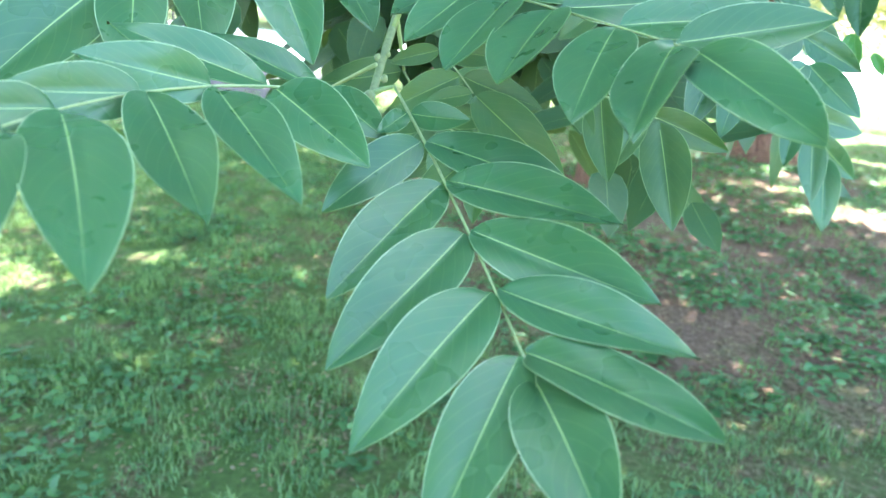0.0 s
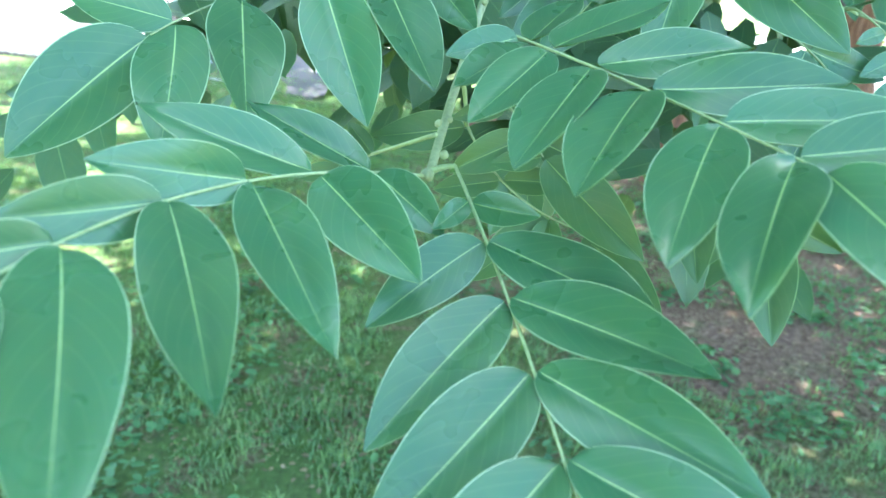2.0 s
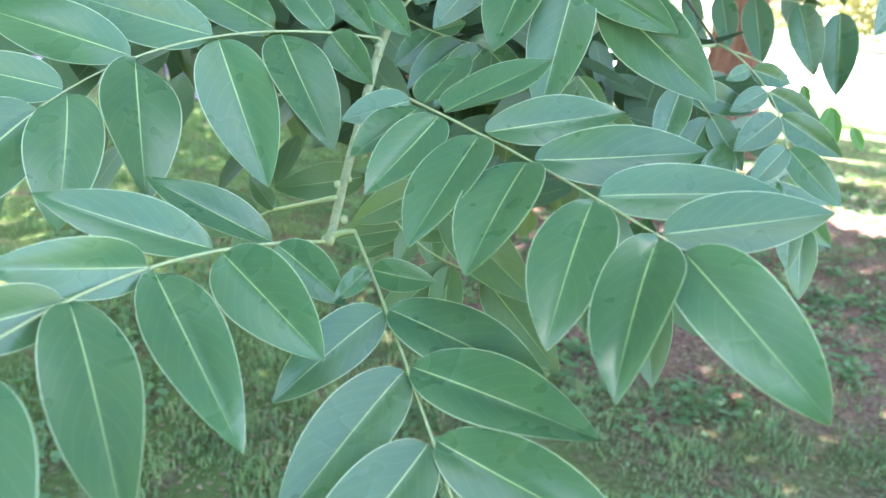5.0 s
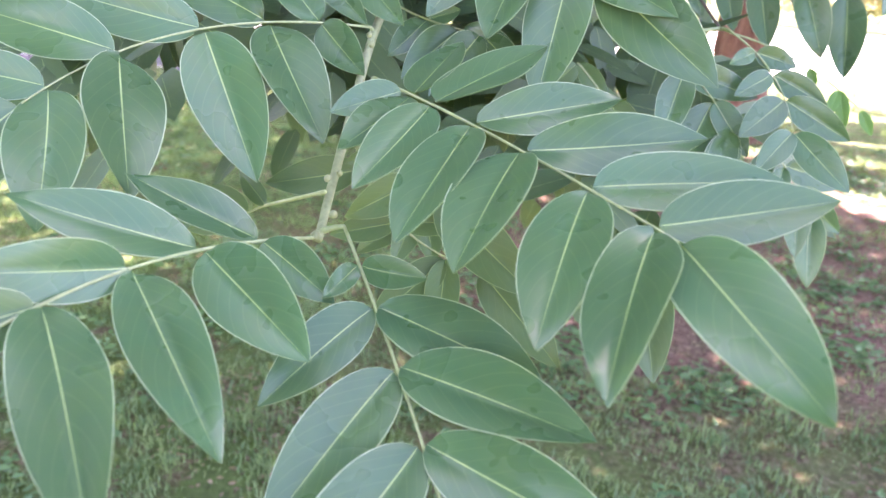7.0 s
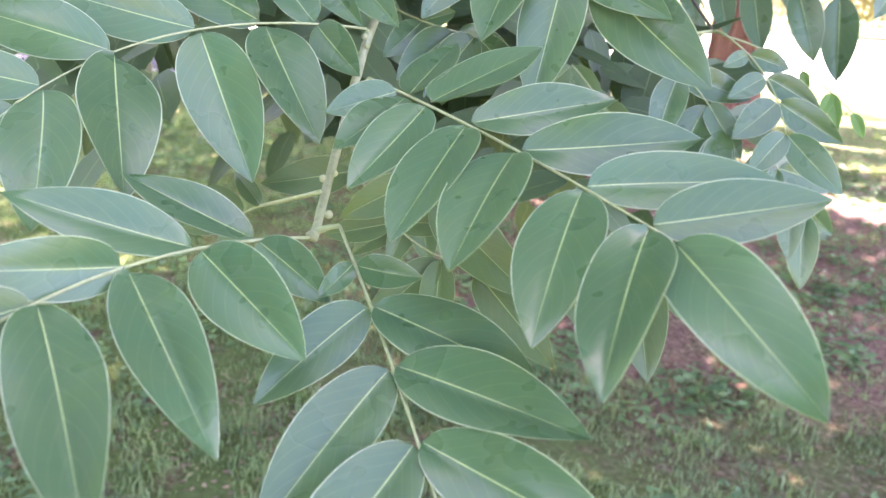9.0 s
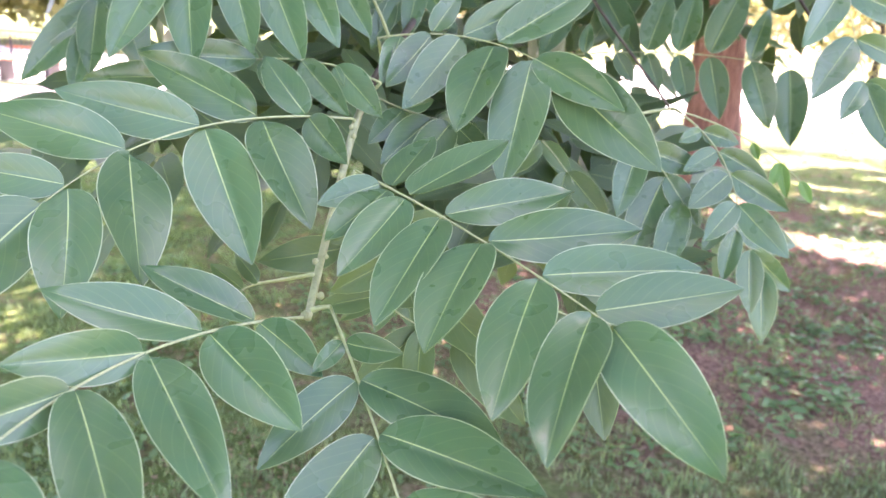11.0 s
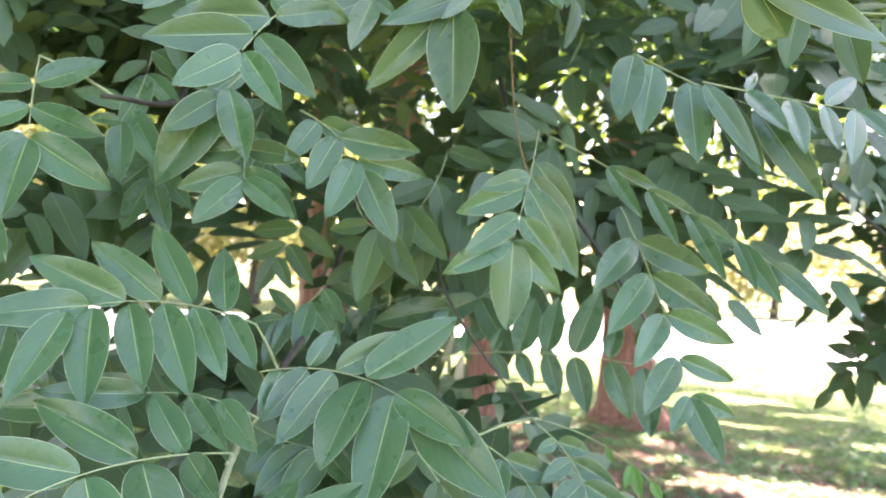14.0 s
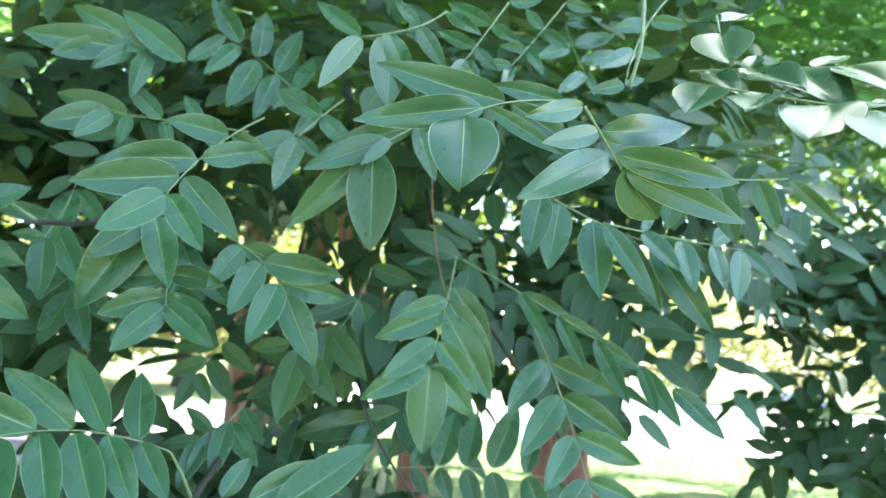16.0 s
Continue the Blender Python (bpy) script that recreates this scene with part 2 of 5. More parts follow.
# ---- builders ----
def mesh_from(name, verts, faces, mats, slots=None, uvs=None, smooth=True):
    me = bpy.data.meshes.new(name)
    me.from_pydata([tuple(v) for v in verts], [], faces)
    for m in mats:
        me.materials.append(m)
    if slots is not None:
        me.polygons.foreach_set("material_index", slots)
    if uvs is not None:
        layer = me.uv_layers.new(name="UVMap")
        loops = np.empty(len(me.loops), dtype=np.int32)
        me.loops.foreach_get("vertex_index", loops)
        layer.data.foreach_set("uv", np.asarray(uvs, dtype=np.float32)[loops].ravel())
    me.polygons.foreach_set("use_smooth", [smooth] * len(me.polygons))
    me.update()
    return me


def part(name, me, parent, label=""):
    ob = new(name, me)
    ob.parent = parent
    return tagged(ob, label) if label else ob


def tube(path, radii, sides=8, rough=0.0, seed=0):
    """A round stem along a list of points. Returns verts and faces."""
    rnd = random.Random(seed)
    pts = [Vector(p) for p in path]
    verts, faces = [], []
    ref = None
    for i, p in enumerate(pts):
        d = (pts[min(i + 1, len(pts) - 1)] - pts[max(i - 1, 0)]).normalized()
        if ref is None:
            ref = d.orthogonal().normalized()
        ref = (ref - d * ref.dot(d)).normalized()
        other = d.cross(ref)
        for k in range(sides):
            a = 2 * math.pi * k / sides
            r = radii[i] * (1 + rough * rnd.uniform(-1, 1))
            verts.append(p + (ref * math.cos(a) + other * math.sin(a)) * r)
    for i in range(len(pts) - 1):
        for k in range(sides):
            j = (k + 1) % sides
            faces.append((i * sides + k, i * sides + j, (i + 1) * sides + j, (i + 1) * sides + k))
    faces.append(tuple(range(sides))[::-1])
    faces.append(tuple((len(pts) - 1) * sides + k for k in range(sides)))
    return verts, faces


def smooth_path(points, steps):
    """Points on a Catmull-Rom curve through the given ones."""
    p = [Vector(q) for q in points]
    p = [2 * p[0] - p[1], *p, 2 * p[-1] - p[-2]]
    out = []
    for i in range(1, len(p) - 2):
        for k in range(steps):
            t = k / steps
            out.append(0.5 * (2 * p[i] + (p[i + 1] - p[i - 1]) * t + (2 * p[i - 1] - 5 * p[i] + 4 * p[i + 1] - p[i + 2]) * t * t
                              + (3 * p[i] - p[i - 1] - 3 * p[i + 1] + p[i + 2]) * t ** 3))
    out.append(p[-2])
    return out


def blade(length, width, arch, fold, twist, nl, nw, rnd, stalk=0.03, thick=0.0006):
    """A leaflet along +x with its face towards +z: verts, faces, slots, uvs. Upper skin in slot 0, lower skin in slot 1."""
    verts, uvs, faces, slots = [], [], [], []
    peak = (0.55 / 1.39) ** 0.55 * (0.84 / 1.39) ** 0.84
    wave, phase = rnd.uniform(0.0, 0.03), rnd.uniform(0, 6.28)
    lean = rnd.uniform(-0.03, 0.03)
    for skin in (0, 1):
        for i in range(nl + 1):
            v = i / nl
            vv = v ** 1.3
            half = width * length * 0.5 * (max(vv, 1e-4) ** 0.55 * max(1 - vv, 0.0) ** 0.84) / peak + 0.0005 * (v > 0.98)
            x = length * (stalk + (1 - stalk) * vv)
            drop = -arch * length * v * v
            a = twist * v
            for k in range(nw + 1):
                u = 2 * k / nw - 1
                y = u * half
                z = (1.35 * abs(u) - 0.5 * u * u) * half * fold + wave * length * abs(u) * math.sin(phase + 7 * v + (2 if u > 0 else 0))
                yy, zz = y * math.cos(a) - z * math.sin(a), y * math.sin(a) + z * math.cos(a)
                verts.append((x, yy + lean * length * v * (1 - v) * 2, zz + drop - (thick if skin else 0.0)))
                uvs.append((0.5 + 0.5 * u, v))
    row, whole = nw + 1, (nl + 1) * (nw + 1)
    for i in range(nl):
        for k in range(nw):
            q = (i * row + k, (i + 1) * row + k, (i + 1) * row + k + 1, i * row + k + 1)
            faces.append(q)
            slots.append(0)
            faces.append(tuple(whole + j for j in (q[0], q[3], q[2], q[1])))
            slots.append(1)
    return verts, faces, slots, uvs


def axes(d, n):
    """The turn that lays +x along d and +z nearest to n."""
    d = Vector(d).normalized()
    n = Vector(n)
    n = n - d * n.dot(d)
    n = n.normalized() if n.length > 1e-6 else d.orthogonal().normalized()
    return Matrix((d, n.cross(d), n)).transposed()


# ---- ground ----
def ground_height(x, y):
    """Gentle waves near the tree, flat far off."""
    near = math.exp(-((x * x + (y - 5) ** 2) / 300.0))
    return near * (0.05 * math.sin(0.9 * x + 0.4) * math.cos(0.7 * y) + 0.03 * math.sin(2.1 * x + 1.3 * y))


def build_ground():
    xs = sorted({round(v, 3) for v in [*np.linspace(-14, 16, 101), -900, -300, -120, -60, -35, -20, 22, 35, 60, 120, 300, 900]})
    ys = sorted({round(v, 3) for v in [*np.linspace(-8, 22, 101), -900, -300, -100, -40, -18, 28, 36, 50, 80, 150, 400, 1200]})
    verts = [(x, y, ground_height(x, y)) for y in ys for x in xs]
    w = len(xs)
    faces = [(j * w + i, j * w + i + 1, (j + 1) * w + i + 1, (j + 1) * w + i) for j in range(len(ys) - 1) for i in range(w - 1)]
    return tagged(new("ground", mesh_from("ground", verts, faces, [GROUND])), "patchy green lawn with bare brown soil under the tree", "lawn", kind="structure")


build_ground()


def slab(name, x0, x1, y0, y1, z0, z1, mat, label, category):
    """A wide, flat slab with a slightly uneven outline."""
    n = 24
    rnd = random.Random(name)
    a = [(x0 + (x1 - x0) * i / n, y0 + rnd.uniform(-0.25, 0.25)) for i in range(n + 1)]
    b = [(x0 + (x1 - x0) * i / n, y1 + rnd.uniform(-0.25, 0.25)) for i in range(n + 1)]
    verts = [(x, y, z1) for x, y in a] + [(x, y, z1) for x, y in b] + [(x, y, z0) for x, y in a]
    faces = [(i, i + 1, n + 2 + i, n + 1 + i) for i in range(n)] + [(2 * n + 2 + i, 2 * n + 3 + i, i + 1, i) for i in range(n)]
    return tagged(new(name, mesh_from(name, verts, faces, [mat], smooth=False)), label, category, kind="structure")


# glaring ground beyond the tree's shade, built as a pale slab
slab("road", -3.0, 160, 19.0, 60, -0.05, 0.035, PALE_GROUND, "wide pale ground in full sun, coloured to burn out white", "road")
slab("pavement", -60, -3.6, 14.8, 26.0, -0.05, 0.03, PALE_GROUND, "pale sunlit yard behind a low fence", "yard")
slab("gravel_strip", -60, -3.9, 9.2, 14.4, -0.05, 0.022, GREY_ROAD, "purplish grey gravel strip along the fence", "gravel")


def build_grass(name, count, box, size, mat, label, seed, bare=0.0):
    """Tufts of bent blades, scattered."""
    rnd = random.Random(seed)
    verts, faces = [], []
    x0, x1, y0, y1 = box
    while count > 0:
        cx, cy = rnd.uniform(x0, x1), y0 + (y1 - y0) * rnd.random() ** 1.3
        thick = noise.noise(Vector((cx * 0.9, cy * 0.9, seed)))
        soil = ((cx - 1.9) / 3.4) ** 2 + ((cy - 6.1) / 3.5) ** 2
        if thick < -0.30 or noise.noise(Vector((cx * 3.3, cy * 3.3, seed + 7.0))) < -0.14 or (soil < 0.75 and rnd.random() > bare):
            count -= 1
            continue
        tall = size * (1.0 + 1.1 * max(-0.4, noise.noise(Vector((cx * 4.5, cy * 4.5, seed + 3.0)))))
        for _ in range(rnd.randint(4, 9)):
            x, y = cx + rnd.gauss(0, 0.03), cy + rnd.gauss(0, 0.03)
            z = ground_height(x, y) - 0.004
            h, w, a = tall * rnd.uniform(0.5, 1.4), rnd.uniform(0.0014, 0.0032), rnd.uniform(0, 6.28)
            out = h * rnd.uniform(0.2, 0.9)
            dx, dy = math.cos(a), math.sin(a)
            k = len(verts)
            verts += [(x - dy * w, y + dx * w, z), (x + dy * w, y - dx * w, z), (x + dx * out * 0.35 + dy * w, y + dy * out * 0.35 - dx * w, z + h * 0.65),
                      (x + dx * out * 0.35 - dy * w, y + dy * out * 0.35 + dx * w, z + h * 0.65), (x + dx * out, y + dy * out, z + h * 0.85)]
            faces += [(k, k + 1, k + 2, k + 3), (k + 3, k + 2, k + 4)]
            count -= 1
    return tagged(new(name, mesh_from(name, verts, faces, [mat])), label, "grass", kind="stuff")


build_grass("grass", 150000, (-4.5, 5.0, 1.2, 9.0), 0.036, GRASS, "short uneven shaded lawn grass", 3, 0.34)
build_grass("far_grass", 60000, (-9, 12, 6.5, 19.0), 0.07, GRASS, "short lawn grass partly in the sun", 4, 0.1)


def build_weeds(name, count, box, size, mat, label, category, seed, flat=0.3):
    rnd = random.Random(seed)
    verts, faces = [], []
    for _ in range(count):
        x0, x1, y0, y1 = box
        cx, cy = rnd.uniform(x0, x1), y0 + (y1 - y0) * rnd.random() ** 1.2
        if noise.noise(Vector((cx * 1.6 + 9, cy * 1.6, seed))) < 0.02:
            continue
        for _ in range(rnd.randint(2, 6)):
            x, y = cx + rnd.gauss(0, 0.035), cy + rnd.gauss(0, 0.035)
            z = ground_height(x, y) + rnd.uniform(0.004, 0.05) * (1 - flat)
            s, a = size * rnd.uniform(0.5, 1.3), rnd.uniform(0, 6.28)
            up = Vector((rnd.gauss(0, 0.4), rnd.gauss(0, 0.4), 1)).normalized()
            t = axes((math.cos(a), math.sin(a), 0.1), up)
            k = len(verts)
            verts += [Vector((x, y, z)) + t @ Vector(q) * s for q in ((-1, 0, 0), (-0.3, -0.5, 0.08), (0.5, -0.4, 0.05), (1, 0, -0.1), (0.5, 0.4, 0.05), (-0.3, 0.5, 0.08))]
            faces += [(k, k + 1, k + 2, k + 3), (k, k + 3, k + 4, k + 5)]
    return tagged(new(name, mesh_from(name, verts, faces, [mat])), label, category, kind="stuff")


build_weeds("weeds", 8500, (-4.0, 4.5, 1.4, 8.5), 0.024, WEED, "low broad-leaved weeds among the grass", "weeds", 11)
build_weeds("leaf_litter", 9000, (-3.0, 6.0, 2.0, 11.0), 0.015, LITTER, "dry brown fallen leaves scattered on the ground", "leaf litter", 12, 1.0)

build_weeds("clover", 6000, (0.2, 6.5, 3.2, 10.5), 0.032, WEED, "low clover and broad-leaved weeds on the bare soil", "weeds", 21)

# ---- the tree ----
tree = tagged(new("tree"), "spreading tree with reddish peeling bark and large pinnate leaves", "tree")
tree.location = (-0.5, 7.3, 0)
bpy.context.view_layer.update()
HOME = Matrix.Translation((0.5, -7.3, 0))


def at_tree(verts):
    return [HOME @ Vector(v) for v in verts]


def trunk(path, radii, seed, owner_parent, home, name="trunk", label="", ridges=14, flutes=0.07):
    """A fluted trunk with long strips of peeling bark."""
    rnd = random.Random(seed)
    pts = smooth_path(path, 10)
    n, sides = len(pts), 40
    rs = np.interp(np.linspace(0, 1, n), np.linspace(0, 1, len(radii)), radii)
    verts, faces = tube(pts, list(rs), sides)
    phase = [rnd.uniform(-1, 1) for _ in range(sides)]
    for i in range(n):
        c = pts[i]
        for k in range(sides):
            v = verts[i * sides + k]
            a = 2 * math.pi * k / sides
            f = flutes * math.sin(5 * a + i * 0.06 + seed) + 0.35 * flutes * math.sin(ridges * a + 2 * phase[k])
            f += 0.05 * noise.noise(Vector((k * 0.9, i * 0.10, seed)))
            verts[i * sides + k] = c + (v - c) * (1 + f)
    ob = part(name, mesh_from(name, [home @ Vector(v) for v in verts], faces, [BARK]), owner_parent, label)
    # loose bark strips
    sv, sf = [], []
    for _ in range(70):
        i0, k0 = rnd.randint(0, n - 8), rnd.randint(0, sides - 2)
        ln, w = rnd.randint(3, 7), rnd.uniform(0.35, 0.8)
        base = len(sv)
        for j in range(ln + 1):
            i = min(i0 + j, n - 1)
            c = pts[i]
            a, b = verts[i * sides + k0], verts[i * sides + (k0 + 1) % sides]
            lift = 1.02 + 0.10 * (j / ln) ** 2 * rnd.uniform(0.3, 1.2)
            sv += [c + (a - c) * lift, c + (a.lerp(b, w) - c) * (lift + 0.012)]
        for j in range(ln):
            sf.append((base + 2 * j, base + 2 * j + 1, base + 2 * j + 3, base + 2 * j + 2))
    strips = part("loose_bark", mesh_from("loose_bark", [home @ Vector(v) for v in sv], sf, [BARK]), ob, "curled strips of peeling reddish bark")
    tagged(strips, kind="stuff")
    return ob


STEMS = (
    ([(-1.34, 7.3, -0.1), (-1.29, 7.3, 0.3), (-1.20, 7.3, 0.98), (-1.0, 7.3, 1.89), (-0.70, 7.3, 2.94), (-0.44, 7.37, 4.06), (-0.3, 7.44, 6.3)], [0.24, 0.17, 0.15, 0.14, 0.13, 0.115, 0.06]),
    ([(0.43, 7.23, -0.1), (0.40, 7.23, 0.28), (0.34, 7.23, 1.26), (0.0, 7.23, 2.1), (-0.30, 7.19, 2.73), (-0.65, 7.16, 3.78), (-1.14, 7.02, 5.74)], [0.24, 0.155, 0.135, 0.13, 0.128, 0.115, 0.06]),
    ([(-1.4, 8.0, -0.1), (-1.42, 8.0, 0.98), (-1.45, 8.0, 2.38), (-1.4, 7.86, 3.78), (-1.35, 7.72, 6.3)], [0.20, 0.16, 0.15, 0.13, 0.07]),
)
for k, (path, radii) in enumerate(STEMS):
    trunk(path, radii, k + 1, tree, HOME, label="slender reddish stem with stringy peeling bark")

bough_points = []


def limb(path, r0, r1, mat=None, name="branch", label="", sides=10):
    pts = smooth_path(path, 8)
    bough_points.extend(pts)
    n = len(pts)
    verts, faces = tube(pts, [r0 + (r1 - r0) * i / (n - 1) for i in range(n)], sides, 0.05, n)
    return part(name, mesh_from(name, at_tree(verts), faces, [mat or BRANCH]), tree, label)


def compound_leaf(base, bend, tip, face, leaflets, look_="", detail=(18, 8), stem=True):
    """One pinnate leaf: a rachis from base to tip, and leaflets given by place along it (0 to 1), angle to it in degrees
    (left plus), length in cm, width by length, lift out of the leaf's plane and roll about the midrib in degrees."""
    base, bend, tip, face = Vector(base), Vector(bend), Vector(tip), Vector(face).normalized()
    seed = int(abs(base.x * 7919 + base.y * 104729 + base.z * 1299709) * 10)
    rnd = random.Random(seed)
    skin = {"yellowish": LEAF_YELLOW, "young": LEAF_YOUNG}.get(look_, LEAF)

    def where(s):
        return base * (1 - s) ** 2 + bend * (2 * s * (1 - s)) + tip * s * s

    def heading(s):
        return ((bend - base) * (1 - s) + (tip - bend) * s).normalized()

    pts = [where(i / 16) for i in range(17)]
    verts, faces = tube(pts, [0.00095 - 0.00045 * i / 16 for i in range(17)], 8)
    words = {"yellowish": "yellowish-green pinnate leaf with pale midribs", "young": "small fresh light-green young leaf"}.get(look_, "blue-green pinnate leaf with pale midribs and pointed leaflets")
    body = part("compound_leaf", mesh_from("rachis", [HOME @ v - HOME @ base for v in verts], faces, [RACHIS]), tree, words)
    body.location = HOME @ base
    for s, angle, cm, wide, lift, roll in leaflets:
        d, p = heading(s), where(s)
        n = (face - d * face.dot(d)).normalized()
        side = n.cross(d)
        a, e = radians(angle), radians(lift)
        way = (d * math.cos(a) + side * math.sin(a)) * math.cos(e) + n * math.sin(e)
        arch = rnd.uniform(0.0, 0.05)
        flip = n * math.cos(e) - (d * math.cos(a) + side * math.sin(a)) * math.sin(e)
        turn = radians(roll + rnd.uniform(-4, 4))
        flip = flip * math.cos(turn) + way.cross(flip) * math.sin(turn)
        length = cm / 100
        data = blade(length, wide, arch, rnd.uniform(0.22, 0.36), rnd.uniform(-0.12, 0.12), *detail, rnd)
        t = axes(way + flip * arch * 0.8, flip)
        rel = p - base
        verts = [rel + t @ Vector(v) for v in data[0]]
        part("leaflet", mesh_from("leaflet", verts, data[1], [skin, LEAF_BACK], data[2], data[3]), body)
    if stem:
        joint(base)
    return body


# limbs and twigs that carry the leaves
limb([(-0.60, 7.16, 3.70), (-0.42, 4.6, 3.15), (-0.35, 3.4, 2.75), (-0.18, 2.0, 2.2), (-0.13, 1.15, 1.76), (-0.132, 0.70, 1.610)], 0.007, 0.0036, BRANCH, label="dark drooping branch")
limb([(-0.132, 0.70, 1.610), (-0.132, 0.64, 1.578), (-0.127, 0.57, 1.540), (-0.118, 0.49, 1.509), (-0.111, 0.438, 1.491)], 0.0036, 0.0024, TWIG, "twig", "grey-green twig with small buds at the joints", 9)
limb([(-0.25, 7.19, 2.65), (-0.1, 5.0, 2.75), (0.0, 3.4, 2.6), (0.10, 1.9, 2.35), (0.15, 1.25, 2.02), (0.26, 1.08, 1.83), (0.34, 1.0, 1.70)], 0.008, 0.0018, BRANCH, label="thin dark drooping branch")
limb([(0.3, 2.4, 3.3), (0.31, 1.4, 2.9), (0.315, 0.9, 2.5), (0.29, 0.6, 2.22), (0.262, 0.485, 2.09), (0.247, 0.466, 2.034)], 0.0038, 0.0012, TWIG, "twig", "olive-green twig running out to the overhanging leaves")
limb([(-0.72, 7.3, 2.94), (-0.9, 5.0, 3.05), (-0.8, 3.2, 2.7), (-0.6, 1.8, 2.3), (-0.36, 1.05, 2.0), (-0.33, 0.75, 1.93)], 0.011, 0.0025, BRANCH, label="dark branch on the shaded side")
limb([(-0.18, 2.0, 2.2), (0.0, 1.3, 1.9), (0.05, 0.95, 1.74), (0.16, 0.85, 1.60)], 0.0026, 0.0014, BRANCH, "twig", "thin dark twig")
limb([(-0.3, 7.19, 2.75), (0.2, 5.3, 2.95), (0.8, 3.8, 2.8), (1.2, 2.7, 2.3), (1.35, 2.2, 1.95)], 0.024, 0.004, BRANCH, label="dark side branch")
limb([(-1.02, 7.3, 1.80), (-0.95, 5.4, 1.78), (-0.75, 4.2, 1.80), (-0.62, 3.4, 1.86), (-0.45, 2.6, 1.92)], 0.009, 0.002, BRANCH, label="bare dark twiggy branch")

limb([(-0.117, 0.47, 1.508), (-0.141, 0.493, 1.495), (-0.171, 0.522, 1.479)], 0.0014, 0.0011, RACHIS, "leaf_stalk", "pale green stalk of a leaf behind the twig")


def joint(base, reach=0.11):
    """A thin stalk from a leaf's foot back to the nearest twig."""
    b = Vector(base)
    near = min(bough_points, key=lambda q: (q - b).length + (0.3 if q.y < b.y - 0.02 else 0.0))
    if not 0.004 < (near - b).length < reach:
        return
    mid = b.lerp(near, 0.5) + Vector((0, 0, 0.04 * (near - b).length))
    pts = smooth_path([b, mid, near], 5)
    verts, faces = tube(pts, [0.0012 + 0.0008 * i / (len(pts) - 1) for i in range(len(pts))], 7)
    part("leaf_stalk", mesh_from("leaf_stalk", at_tree(verts), faces, [RACHIS]), tree)


def bud(p, size):
    """A small rounded bud at a joint of the twig."""
    verts, faces = tube([Vector(p) + Vector((0.3, -0.4, 0.8)) * size * k for k in (-1.2, -0.7, 0, 0.7, 1.3)], [size * k for k in (0.3, 0.85, 1.0, 0.7, 0.12)], 8)
    part("bud", mesh_from("bud", at_tree(verts), faces, [TWIG]), tree)


for p, size in (((-0.1125, 0.438, 1.493), 0.0030), ((-0.1065, 0.450, 1.502), 0.0025), ((-0.1205, 0.488, 1.511), 0.0024), ((-0.1155, 0.495, 1.513), 0.0020),
                ((-0.1255, 0.612, 1.578), 0.0026), ((-0.1305, 0.625, 1.583), 0.0022), ((-0.1205, 0.552, 1.556), 0.0022), ((-0.1335, 0.70, 1.612), 0.0026)):
    bud(p, size)

compound_leaf((-0.098, 0.441, 1.499), (-0.043, 0.349, 1.460), (0.002, 0.252, 1.422), (-0.16, -0.44, 0.88), [(0.132, -48.0, 3, 0.39, 11.0, -40), (0.14, 49.9, 3.64, 0.46, -0.2, 41), (0.267, -62.9, 6.95, 0.40, -0.3, -22), (0.266, 39.4, 8.83, 0.42, -5.2, -2), (0.436, -51.1, 8.9, 0.38, 1.1, -13), (0.432, 43.3, 9.21, 0.39, -0.2, 2), (0.61, -52.4, 9.45, 0.38, 1.3, -14), (0.609, 39.9, 9.29, 0.37, -3.6, 4), (0.789, -50.3, 9.22, 0.37, 1.5, -7), (0.786, 45.6, 8.55, 0.40, -3.9, -4), (0.947, -39.0, 8.5, 0.36, -3.0, -4), (0.946, 37.7, 7.95, 0.40, 3.3, -6), (1, 1.0, 7.3, 0.44, 4.0, 3)])
compound_leaf((-0.105, 0.529, 1.566), (-0.019, 0.455, 1.553), (0.055, 0.355, 1.538), (-0.12, -0.31, 0.94), [(0.129, -102.6, 4.49, 0.48, 0.3, -48), (0.171, 120.4, 8.2, 0.37, -0.4, 0), (0.17, -69.7, 7, 0.38, 0.9, -14), (0.248, 96.7, 10.1, 0.38, -0.2, 4), (0.249, -64.6, 8.39, 0.37, -3.7, -13), (0.403, 66.2, 8.53, 0.37, -1.3, 26), (0.404, -57.0, 9.99, 0.37, -3.2, 5), (0.579, 55.6, 8.92, 0.37, -1.3, 27), (0.576, -55.5, 9.15, 0.42, -4.1, 4), (0.776, 54.7, 8.29, 0.38, -2.0, 25), (0.78, -50.7, 9.62, 0.37, -5.3, 2), (0.944, 61.6, 7.22, 0.39, 2.7, 31), (0.948, -50.8, 9.39, 0.36, -2.2, 12), (1, -14.3, 9.23, 0.40, -4.1, 14)])
